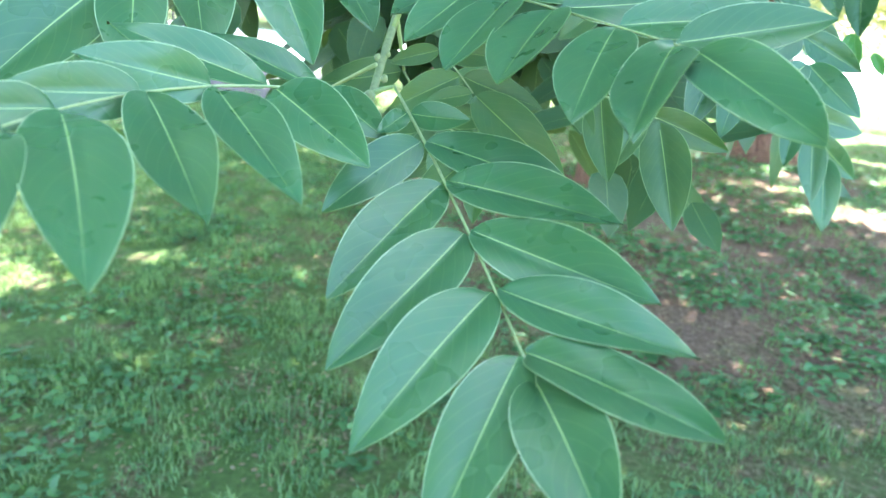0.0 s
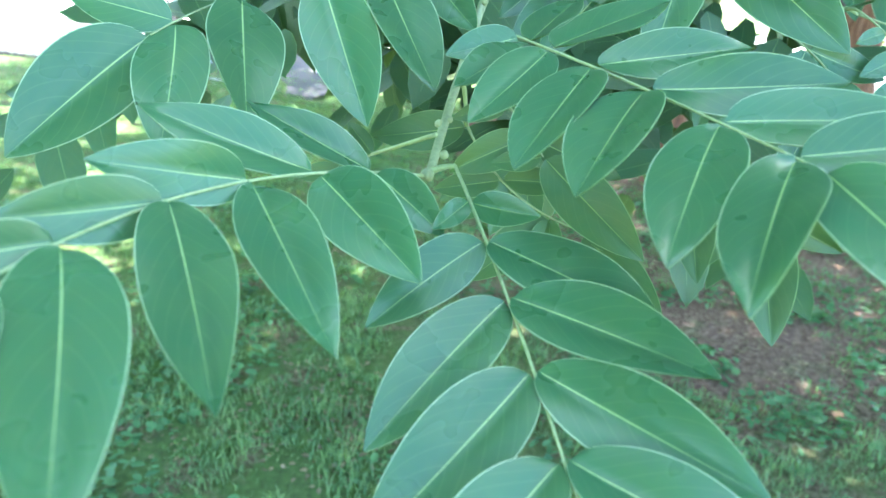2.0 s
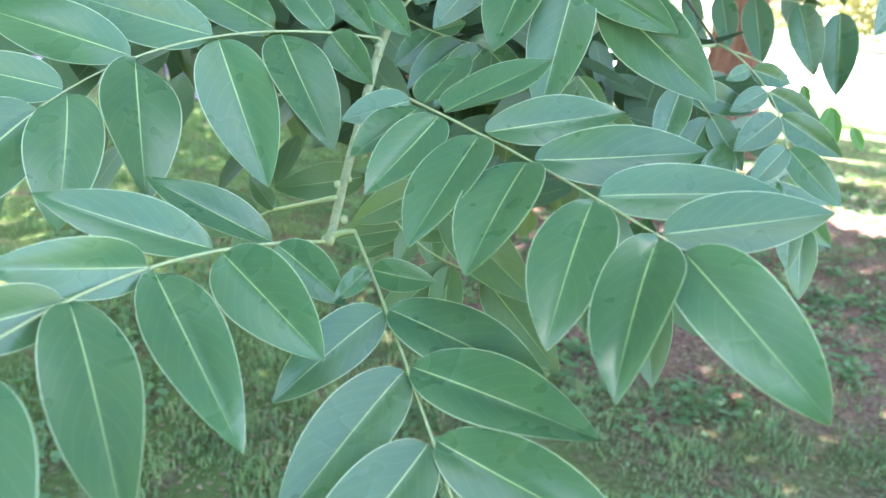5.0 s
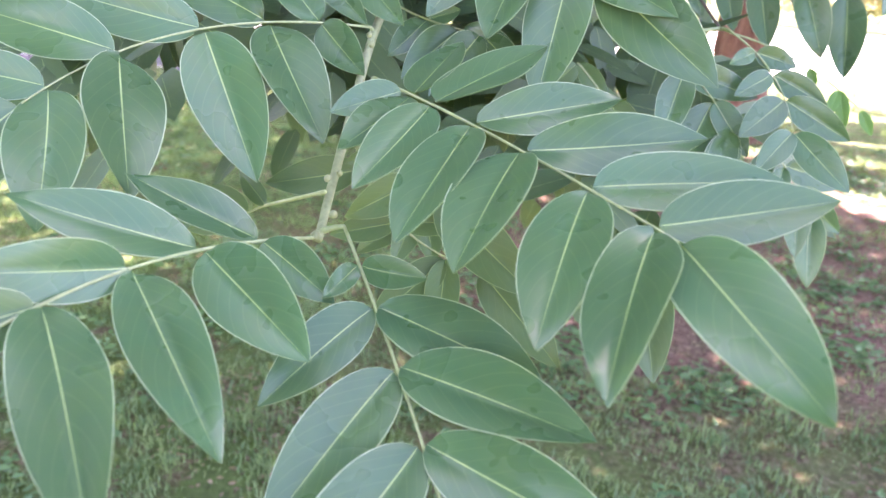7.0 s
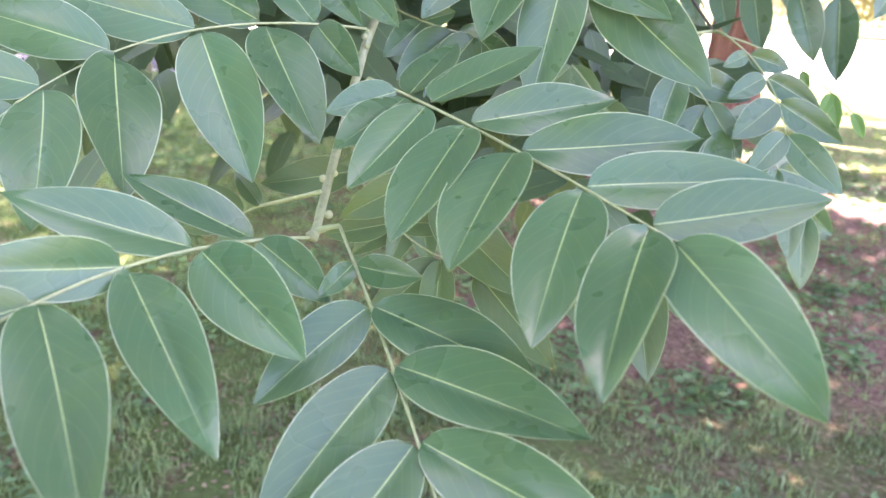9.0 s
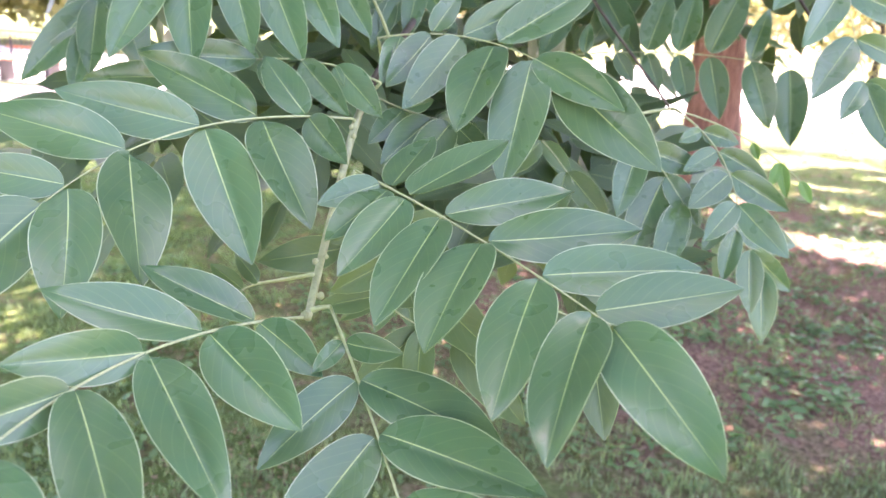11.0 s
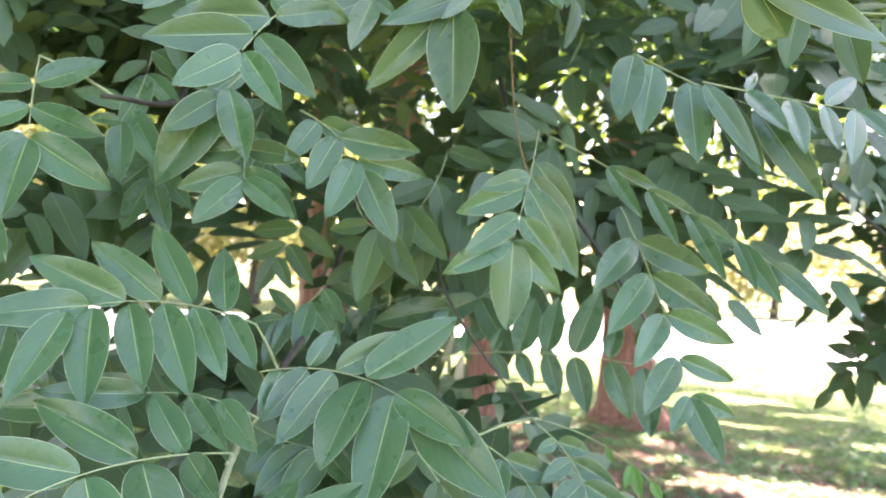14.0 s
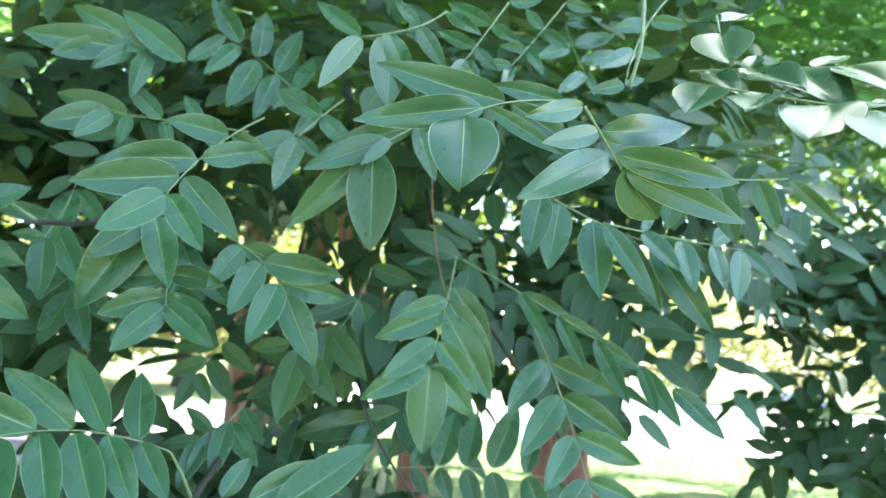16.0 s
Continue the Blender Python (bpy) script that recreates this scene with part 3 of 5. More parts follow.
compound_leaf((-0.111, 0.438, 1.492), (-0.190, 0.361, 1.507), (-0.182, 0.224, 1.498), (0.32, -0.11, 0.94), [(0.152, -55.6, 7.66, 0.36, 1.4, -18), (0.152, 104.8, 5.1, 0.48, -3.4, 48), (0.306, -40.8, 8.44, 0.36, 3.4, -23), (0.305, 87.2, 8.19, 0.44, -0.0, 44), (0.48, -13.1, 7.08, 0.37, 7.3, -50), (0.482, 64.1, 10.9, 0.28, 0.6, 20), (0.677, -14.0, 6.4, 0.38, 0.0, -48), (0.676, 50.3, 11.2, 0.28, 0.6, 16), (0.885, -19.0, 4.5, 0.40, 0.0, -45), (0.885, 39.1, 11.7, 0.30, 0.2, 14), (1, 30.0, 8.5, 0.21, 0.0, -3)])
compound_leaf((-0.134, 0.646, 1.587), (-0.257, 0.571, 1.597), (-0.281, 0.449, 1.545), (0.31, -0.37, 0.88), [(0.14, 101.6, 6.2, 0.46, -0.0, 43), (0.14, -81.7, 8.9, 0.35, 0.1, -30), (0.287, 83.6, 12.3, 0.37, -0.6, -1), (0.288, -55.6, 11.4, 0.34, -0.1, -40), (0.475, 76.5, 12.2, 0.40, -11.9, 13), (0.474, -42.9, 10.5, 0.37, -0.2, -41), (0.722, 52.4, 12.4, 0.36, 0.3, -13), (0.721, -61.0, 10, 0.38, 0.0, -33), (0.926, 39.0, 10.7, 0.38, 0.0, 8), (0.926, -64.0, 6.2, 0.45, 0.0, -37), (0.998, -9.0, 10.2, 0.50, -22.0, -25)])
compound_leaf((-0.130, 0.719, 1.652), (-0.049, 0.730, 1.672), (0.029, 0.668, 1.638), (-0.12, -0.6, 0.79), [(0.13, -102.0, 6.6, 0.36, 0.0, -24), (0.3, -109.0, 7.5, 0.41, 0.0, -30), (0.3, 77.0, 6.1, 0.36, 0.0, 27), (0.47, -97.0, 10, 0.36, 0.0, -26), (0.47, 52.0, 9.3, 0.35, 0.0, 36), (0.664, -72.0, 12.5, 0.37, 6.6, 8), (0.665, 70.2, 12.5, 0.38, 0.9, 16), (0.873, -62.3, 12.5, 0.38, -12.5, -9), (0.873, -6.0, 10.1, 0.34, 0.0, 29), (1, -3.4, 12.3, 0.43, -15.7, 26)])
compound_leaf((-0.128, 0.692, 1.604), (-0.093, 0.681, 1.59), (-0.055, 0.684, 1.587), (0.1, -0.65, 0.75), [(0.42, -102, 5, 0.43, 0, -20), (0.42, 48, 2.9, 0.52, 0, 29), (0.79, -116, 7, 0.44, 0, -21), (0.79, -9, 4.8, 0.48, 0, 28), (1, -113, 7.7, 0.42, 0, -16), (1, -44, 5.7, 0.4, 0, 22)])
compound_leaf((0.166, 0.822, 1.598), (0.213, 0.806, 1.571), (0.22, 0.764, 1.522), (0.1, -0.75, 0.65), [(0.25, -98, 2.9, 0.51, 0, -15), (0.25, 33, 3.9, 0.55, 0, 29), (0.49, -80, 4.5, 0.46, 0, -11), (0.49, 32, 5.6, 0.43, 0, 29), (0.73, -60, 6.1, 0.49, 0, -4), (0.73, 42, 6.6, 0.43, 0, 29), (1, -42, 5.7, 0.43, 0, 0), (1, 36, 7, 0.43, 0, 27)])
compound_leaf((0.254, 0.92, 1.477), (0.283, 0.92, 1.449), (0.306, 0.917, 1.417), (0.3, -0.9, 0.3), [(0, -77, 5.3, 0.47, 0, 19), (0.28, -57, 6.4, 0.41, 0, 23), (0.28, 37, 8.3, 0.44, 0, 7), (0.63, -36, 7.9, 0.4, 0, 24), (0.63, 11, 7.5, 0.39, 0, 17), (1, -32, 8.8, 0.4, 0, 25)])
compound_leaf((0.175, 0.869, 1.596), (0.249, 0.871, 1.583), (0.307, 0.856, 1.535), (0.1, -0.91, 0.4), [(0.57, -42, 2, 0.48, 0, 20), (0.81, -74, 3, 0.39, 0, 14), (0.81, -42, 3.9, 0.35, 0, 21), (1, -21, 2.7, 0.41, 0, 22)], look_="young")
compound_leaf((0.092, 0.811, 1.581), (0.146, 0.805, 1.561), (0.17, 0.78, 1.516), (0.11, -0.84, 0.53), [(0.36, -68, 8, 0.4, 0, 5), (0.36, 21, 7, 0.42, 0, 19), (0.72, -54, 9.8, 0.41, -17, 6), (0.72, -3, 6, 0.44, 0, 18), (1, -32, 6.9, 0.42, 0, 10), (1, -39, 8.3, 0.37, 0, 8)])
compound_leaf((0.029, 0.823, 1.559), (0.057, 0.809, 1.535), (0.076, 0.791, 1.505), (0, -0.86, 0.51), [(0, -88, 5.9, 0.43, 0, -11), (0, -3, 5, 0.4, 0, 11), (0.53, -45, 5.9, 0.39, 0, -1), (0.53, 5, 7.2, 0.39, 0, 10), (1, -33, 5.6, 0.39, 0, 2)], look_="yellowish")
compound_leaf((-0.121, 0.575, 1.496), (-0.088, 0.546, 1.453), (-0.03, 0.54, 1.445), (0, -0.82, 0.57), [(0, -107, 6.8, 0.41, 0, -17), (0.41, -124, 4.7, 0.41, 0, -14), (0.41, 44, 4.7, 0.41, 0, 13), (0.79, -111, 6.9, 0.39, 0, -11), (0.79, -68, 5.9, 0.4, 0, -4), (1, -35, 8.2, 0.39, 0, 6), (1, -5, 3.4, 0.39, 0, 9)], look_="yellowish")
compound_leaf((-0.151, 0.768, 1.696), (-0.245, 0.750, 1.730), (-0.318, 0.693, 1.704), (0.35, -0.73, 0.59), [(0.17, 130.0, 7.3, 0.41, 0.0, 23), (0.17, -73.0, 8.8, 0.39, 0.0, -17), (0.35, 118.0, 9.2, 0.37, 0.0, 22), (0.35, -59.0, 11.4, 0.31, 0.0, -22), (0.52, 106.0, 11.2, 0.36, 0.0, 21), (0.52, -43.0, 10.2, 0.37, 0.0, -25), (0.7, 93.0, 10.3, 0.35, 0.0, 19), (0.7, -34.0, 10.7, 0.37, 0.0, -24), (0.88, 75.0, 11.3, 0.37, 0.0, 16), (0.88, -5.0, 11, 0.36, 0.0, -16), (1, 47.0, 11, 0.36, 0.0, 7)])
compound_leaf((-0.115, 0.662, 1.617), (-0.212, 0.715, 1.647), (-0.318, 0.708, 1.603), (-0.21, -0.74, 0.64), [(0.23, 140.0, 3, 0.27, 9.0, -5), (0.23, 152.0, 7.8, 0.37, 0.0, 3), (0.4, 143.0, 8.6, 0.30, 0.0, 2), (0.4, -23.0, 4.3, 0.29, 0.0, -10), (0.6, 134.0, 9, 0.29, 0.0, 3), (0.6, -20.0, 7.7, 0.27, 0.0, -17), (0.6, 21.0, 10.3, 0.29, 34.0, -30), (0.8, 119.0, 7.2, 0.27, 0.0, -1), (1, -22.0, 10, 0.30, 2.0, -23)])
compound_leaf((0.275, 0.955, 1.868), (0.319, 0.893, 1.756), (0.335, 0.82, 1.643), (0.25, -0.8, 0.55), [(0.2, -52, 11, 0.34, -3, -1), (0.2, 58, 10.5, 0.39, 0, 37), (0.39, -47, 11, 0.35, -6, 3), (0.39, 48, 10.5, 0.4, 0, 37), (0.6, -42, 9.5, 0.35, 0, 9), (0.6, 64, 9.5, 0.37, 0, 34), (0.82, -42, 9.6, 0.36, 0, 9), (0.82, 67, 7.2, 0.37, 0, 32), (1, -38, 5.7, 0.38, 0, 12), (1, 68, 5.8, 0.39, 0, 31), (1, 15, 8.1, 0.41, 0, 33)])
compound_leaf((0.035, 1.114, 1.637), (0.195, 1.105, 1.667), (0.348, 1.084, 1.647), (-0.1, -0.96, 0.25), [(0.15, 79, 4.2, 0.48, 0, 3), (0.15, -46, 2, 0.36, 33, 7), (0.28, -60, 4.9, 0.46, 0, 4), (0.28, 66, 4.2, 0.41, 0, 4), (0.41, -69, 5.6, 0.46, 0, 4), (0.41, 73, 8.8, 0.48, 0, 2), (0.54, -73, 7, 0.46, 0, 5), (0.54, 79, 8.9, 0.43, 0, -1), (0.67, -73, 8.7, 0.44, 0, 6), (0.67, 72, 11, 0.41, 3, 0), (0.84, -64, 9.3, 0.44, 0, 9), (0.84, 82, 7.1, 0.39, 0, -4), (1, -75, 10.4, 0.42, 0, 9)])
compound_leaf((0.155, 0.902, 1.953), (0.145, 0.872, 1.88), (0.126, 0.838, 1.81), (0.41, -0.86, 0.3), [(0.28, 51, 9.6, 0.37, 0, 31), (0.42, -50, 7.7, 0.33, 0, -10), (0.42, 49, 11.5, 0.35, 2, 30), (0.53, -48, 10, 0.35, -9, -8), (0.53, 46, 12.6, 0.35, 1, 29), (0.79, -34, 9.6, 0.32, 0, -1), (0.79, 60, 8.4, 0.37, 0, 28), (1, -40, 10, 0.33, -7, -3), (1, 65, 8.7, 0.37, 0, 27), (1, 21, 10.8, 0.45, -15, 22)])
compound_leaf((-0.136, 0.839, 1.947), (-0.089, 0.858, 1.929), (-0.058, 0.854, 1.883), (0.48, -0.79, 0.39), [(0.24, -95, 7.7, 0.38, 0, -2), (0.24, 11, 6.9, 0.44, 0, 29), (0.53, -76, 8.9, 0.39, 0, 3), (0.53, 27, 10.1, 0.39, 22, 28), (0.85, -60, 9.6, 0.39, 0, 6), (0.85, 51, 9.6, 0.35, 0, 26), (1, -7, 9.8, 0.4, 0, 26)])
compound_leaf((-0.085, 0.97, 1.869), (-0.051, 0.918, 1.781), (-0.014, 0.959, 1.849), (0, -0.86, 0.51), [(0.6, -109, 11, 0.32, -4, -9), (0.6, -66, 10.3, 0.31, 0, 12), (0.4, -125, 5.1, 0.44, 0, -26), (1, -116, 10, 0.37, 0, 16), (1, -154, 9.7, 0.34, 0, -3)], look_="yellowish")
compound_leaf((-0.410, 0.766, 1.974), (-0.397, 0.733, 1.923), (-0.377, 0.701, 1.874), (0.1, -0.82, 0.56), [(0.36, 115.0, 7.6, 0.44, 0.0, 18), (0.36, -93.0, 5.4, 0.45, 0.0, -20), (0.64, 54.0, 8.9, 0.36, 0.0, 17), (0.64, -64.0, 6.2, 0.43, 0.0, -17), (1, -12.0, 10, 0.41, -2.0, -3), (1, 48.0, 10, 0.41, -12.0, 16), (1, -67.0, 5.8, 0.43, 0.0, -17)])
compound_leaf((-0.081, 0.721, 2.063), (-0.124, 0.666, 2.014), (-0.141, 0.613, 1.949), (0.41, -0.76, 0.51), [(0.33, -52, 6.4, 0.43, 0, -36), (0.33, 102, 5.2, 0.43, 0, 37), (0.64, -39, 9.5, 0.35, 0, -32), (0.64, 150, 7.7, 0.34, 0, 29), (0.83, -44, 10, 0.36, -3, -30), (0.83, 68, 8.3, 0.38, 0, 30), (1, -20, 8, 0.38, 0, -20), (1, 54, 6.9, 0.39, 0, 25)])
compound_leaf((-0.201, 0.837, 1.99), (-0.214, 0.822, 1.97), (-0.222, 0.806, 1.95), (-0.05, -0.78, 0.62), [(0.68, -13, 14, 0.42, -24, -32), (0.68, 42, 11, 0.35, -12, -3), (1, -19, 7.8, 0.43, 0, -36), (0, -11, 6.5, 0.38, 0, -37)])
compound_leaf((-0.192, 0.82, 1.894), (-0.186, 0.799, 1.873), (-0.178, 0.778, 1.853), (-0.05, -0.71, 0.71), [(0, -90, 7.8, 0.44, 0, -40), (0, 64, 7.2, 0.39, 0, 36), (0.71, -77, 7.4, 0.42, 0, -39), (0.71, 45, 7.1, 0.32, 0, 29), (1, -41, 8.3, 0.4, 0, -32), (1, 31, 9.4, 0.3, 0, 21)])
compound_leaf((-0.005, 0.813, 2.124), (-0.028, 0.777, 2.088), (-0.045, 0.739, 2.05), (0, -0.71, 0.71), [(0.49, -115, 9.1, 0.31, 0, -39), (0.49, 53, 8.7, 0.26, 0, 31), (1, 12, 10, 0.28, -4, -16), (1, -26, 9.6, 0.33, 0, -43), (1, 54, 5, 0.29, 0, 32)])
compound_leaf((0.186, 0.359, 1.976), (0.203, 0.373, 1.961), (0.219, 0.386, 1.945), (0.68, -0.73, 0.09), [(0, -124, 6.7, 0.2, 0, -7), (0.39, -123, 6.8, 0.2, 0, -4), (0.39, 51, 11, 0.2, 8, 9), (0.74, -116, 11, 0.2, -1, 8), (0.74, 34, 11, 0.21, 23, 19), (1, 24, 11, 0.2, 22, 26), (1, 12, 5.4, 0.62, 0, 41)])
compound_leaf((0.201, 0.485, 2.025), (0.151, 0.469, 2.02), (0.117, 0.442, 1.991), (0.21, -0.83, 0.52), [(0.53, -34, 10.5, 0.26, 0, -41), (0.53, 115, 7.5, 0.24, 0, 41), (0.75, -12, 11, 0.21, -1, -34), (0.75, 113, 6.9, 0.2, 0, 40), (1, 40, 7.8, 0.64, 0, 12), (0, -10, 6.3, 0.28, 0, -41)], stem=False)
compound_leaf((0.12, 0.754, 2.106), (0.084, 0.717, 2.065), (0.042, 0.682, 2.029), (0.05, -0.75, 0.65), [(0.44, 48, 10.5, 0.2, 0, 17), (0.44, -36, 11.7, 0.26, -17, -40), (0.79, 12, 6, 0.24, 0, -26), (0.79, -11, 11, 0.25, -2, -37), (1, -9, 12.2, 0.26, -33, -31), (1, 47, 11, 0.47, -40, 4)], stem=False)
compound_leaf((0.253, 0.345, 1.992), (0.304, 0.308, 1.972), (0.331, 0.269, 1.954), (-0.36, -0.64, 0.68), [(0.05, -83, 5.0, 0.62, 11, 6), (0.32, -78, 6.0, 0.55, 22, 4), (0.62, -72, 7.0, 0.6, 15, 1), (0.95, -67, 7.0, 0.58, 16, -2), (0.35, 62, 7.0, 0.3, -29, -4), (0.7, 83, 7.0, 0.3, -27, 0)], stem=False)
compound_leaf((0.267, 0.396, 2.022), (0.324, 0.364, 2.017), (0.370, 0.322, 2.007), (-0.36, -0.66, 0.67), [(0.1, -65, 6.0, 0.34, 11, 2), (0.28, -56, 8.0, 0.34, 14, 1), (0.52, -62, 9.0, 0.36, 8, -1), (0.74, -63, 9.0, 0.34, 15, -2), (0.3, 94, 5.0, 0.3, -16, -1), (0.6, 78, 6.0, 0.3, -19, 1)], stem=False)
compound_leaf((0.277, 0.376, 2.054), (0.276, 0.370, 2.044), (0.274, 0.363, 2.036), (-0.30, -0.70, 0.65), [(1, 0, 6.0, 0.62, 6, 0), (0.4, 145, 5.0, 0.36, -21, -2), (0.4, -159, 5.0, 0.34, -22, 1)], stem=False)
compound_leaf((0.244, 0.786, 2.022), (0.305, 0.777, 1.987), (0.374, 0.777, 1.969), (0.1, -0.91, 0.4), [(0.17, -74, 9.7, 0.39, 0, 9), (0, -72, 9.7, 0.37, 0, 7), (0.48, -68, 10.6, 0.38, 0, 18), (0.7, -40, 11, 0.26, -12, 27), (1, -42, 12.7, 0.3, -6, 30), (1, -1, 10, 0.39, 0, 30)])
compound_leaf((0.163, 0.904, 1.95), (0.302, 0.878, 1.88), (0.429, 0.842, 1.801), (0.15, -0.79, 0.59), [(0.28, -35, 8.7, 0.22, 0, 29), (0.28, 8, 7.1, 0.25, 0, 36), (0.46, -41, 9, 0.22, 0, 28), (0.46, 7, 6.5, 0.25, 0, 35), (0.64, -39, 10, 0.23, -2, 30), (0.64, -5, 6.8, 0.26, 0, 35), (0.85, -48, 7.1, 0.25, 0, 29), (0.85, -32, 9.2, 0.28, 0, 33), (1, -16, 8.5, 0.32, 0, 35)])
compound_leaf((0.004, 0.477, 1.507), (0.032, 0.477, 1.501), (0.059, 0.474, 1.492), (0.1, -0.82, 0.56), [(0, -54, 4, 0.38, 0, 14), (0.35, -67, 5.6, 0.43, 0, 10), (0.35, 74, 3, 0.32, -11, 7), (0.84, -1, 5.5, 0.36, 0, 23), (0.84, -95, 4.3, 0.35, 0, 0), (1, -60, 7.1, 0.42, 0, 15)], look_="yellowish")
compound_leaf((0.388, 0.782, 2.282), (0.319, 0.687, 2.187), (0.279, 0.585, 2.085), (0, -0.71, 0.71), [(0.34, -33, 5.8, 0.32, 0, -48), (0.34, 117, 4.6, 0.39, 0, 54), (0.68, -21, 7.2, 0.25, 0, -36), (0.68, 109, 3, 0.42, -6, 53), (1, -45, 4.2, 0.31, 0, -45), (1, 144, 3, 0.28, 0, 41)], stem=False)
compound_leaf((-0.047, 0.893, 2.134), (-0.111, 0.949, 2.199), (-0.182, 0.998, 2.259), (0.1, -0.7, 0.7), [(0, -58, 5.2, 0.24, 0, 30), (0, 130, 7.8, 0.27, 0, -24), (0.28, -46, 10, 0.22, 4, 18), (0.28, 123, 6.6, 0.3, 0, -31), (0.53, -53, 10, 0.29, 19, 20), (0.53, 134, 10, 0.27, -15, -14), (0.76, -36, 10, 0.32, 21, 4), (0.76, 123, 10, 0.36, -23, -22), (1, -4, 10, 0.33, 19, -26), (1, 120, 10, 0.26, -6, -32)], stem=False)
compound_leaf((-0.234, 0.922, 2.195), (-0.284, 0.929, 2.209), (-0.335, 0.922, 2.21), (0.1, -0.7, 0.7), [(0, -4, 11, 0.35, 22, -39), (0, -90, 11, 0.2, 3, 34), (0.55, -5, 11, 0.37, 20, -42), (0.55, 101, 11, 0.24, -7, -15), (0.75, 23, 13.2, 0.34, 8, -50), (0.75, 72, 8.3, 0.29, 0, -40), (1, 41, 8.3, 0.37, 0, -48)], stem=False)
compound_leaf((-0.128, 0.872, 2.089), (-0.212, 0.863, 2.092), (-0.295, 0.853, 2.093), (0.1, -0.7, 0.7), [(0.34, 119, 8.1, 0.24, 0, 23), (0.34, -63, 8.3, 0.23, 0, -20), (0.64, 108, 8, 0.21, 0, 6), (0.64, -53, 10, 0.25, 1, -27), (0.88, 94, 7.2, 0.23, 0, -15), (0.88, -17, 10, 0.35, 1, -43), (1, 68, 7.2, 0.35, 0, -37), (1, 32, 8.4, 0.43, 0, -45)], stem=False)
compound_leaf((0.038, 1.081, 1.951), (0.031, 1.029, 1.891), (-0.005, 0.981, 1.836), (0.0, -0.76, 0.65), [(0, 72.0, 7.8, 0.40, 0.0, 22), (0.46, 31.0, 11, 0.36, -21.0, 2), (0.46, -41.0, 9.3, 0.37, 0.0, -24), (0.78, -14.0, 15.9, 0.30, -32.0, -19), (0.78, 26.0, 11.3, 0.36, -42.0, -3), (1, 26.0, 9, 0.28, 0.0, -5)], look_="yellowish")
compound_leaf((-0.194, 0.918, 1.918), (-0.201, 0.897, 1.895), (-0.205, 0.876, 1.870), (0.0, -0.76, 0.65), [(0.84, -20.0, 10, 0.36, 0.0, -19), (0.84, 51.0, 11, 0.30, -2.0, 13), (0, -50.0, 5.6, 0.40, 0.0, -27), (0, 55.0, 10.2, 0.29, 0.0, 14)])
compound_leaf((-0.454, 0.736, 1.867), (-0.444, 0.718, 1.834), (-0.424, 0.704, 1.805), (0.1, -0.86, 0.5), [(0.54, -8, 12, 0.39, -13, -15), (1, 6, 8.1, 0.34, 0, -2), (0, -33, 13.8, 0.39, -19, -30)])
compound_leaf((-0.434, 0.882, 1.727), (-0.475, 0.864, 1.689), (-0.479, 0.835, 1.639), (-0.1, -0.86, 0.5), [(0, 45, 8.1, 0.35, 0, -28), (0.36, -5, 9.4, 0.3, 0, -34), (0.36, 48, 11, 0.42, -25, -19), (0.66, -11, 12.4, 0.31, 4, -34), (0.66, 26, 9.5, 0.37, 0, -27), (1, 8, 7.9, 0.33, 0, -29), (1, -37, 6.9, 0.31, 0, -33)])
compound_leaf((0.106, 0.622, 2.159), (0.081, 0.587, 2.118), (0.028, 0.572, 2.102), (0, -0.76, 0.65), [(1, -75, 8.2, 0.21, 0, -37), (0.75, 72, 11, 0.2, -1, 19), (1, 53, 10.5, 0.2, 0, -26), (0.75, 60, 11, 0.32, -8, 1), (0.43, 61, 8.5, 0.2, 0, 27), (0.43, -113, 6.2, 0.2, 0, -32), (0, 61, 5.6, 0.26, 0, 42)], stem=False)
compound_leaf((0.287, 0.913, 2.333), (0.242, 0.833, 2.248), (0.193, 0.755, 2.165), (0.1, -0.75, 0.65), [(0, 97, 4.2, 0.41, 0, 53), (0.49, -143, 6.6, 0.23, 0, -36), (0.49, 62, 4.9, 0.34, 0, 47), (0.77, -58, 3.4, 0.4, 0, -49), (0.77, 37, 6.2, 0.23, 0, 33), (1, -45, 4.1, 0.36, 0, -46), (1, 11, 6.8, 0.2, 0, -2)], stem=False)
compound_leaf((0.183, 0.741, 2.236), (0.157, 0.69, 2.177), (0.13, 0.639, 2.118), (0, -0.76, 0.65), [(0, 133, 4.6, 0.35, 0, 49), (0.44, -118, 7, 0.28, 0, -45), (0.44, 54, 4.5, 0.31, 0, 42), (0.82, -111, 5.1, 0.31, 0, -45), (1, -1, 6.1, 0.22, 0, -21), (0.82, 44, 5.1, 0.25, 0, 35), (1, 29, 6.9, 0.22, 0, 21)], stem=False)
compound_leaf((0.3, 0.97, 2.331), (0.298, 0.918, 2.271), (0.309, 0.867, 2.21), (0.1, -0.75, 0.65), [(0, 123, 7.6, 0.3, 0, 46), (0.48, 128, 10, 0.23, 1, 39), (0.8, 122, 9.1, 0.24, 0, 40), (0.48, -47, 8.2, 0.25, 0, -37), (1, -41, 8.6, 0.22, 0, -25), (1, 4, 5.6, 0.24, 0, 35)], stem=False)
compound_leaf((0.288, 0.543, 1.993), (0.363, 0.558, 1.989), (0.436, 0.578, 2.005), (0.21, -0.95, 0.21), [(0.21, -107, 5.8, 0.42, 0, 22), (0.48, -85, 6.3, 0.42, 0, 33), (0.76, -81, 5, 0.43, 0, 36), (1, -52, 7, 0.22, 0, 37), (0, -109, 5.4, 0.32, 0, 17)], look_="yellowish", stem=False)
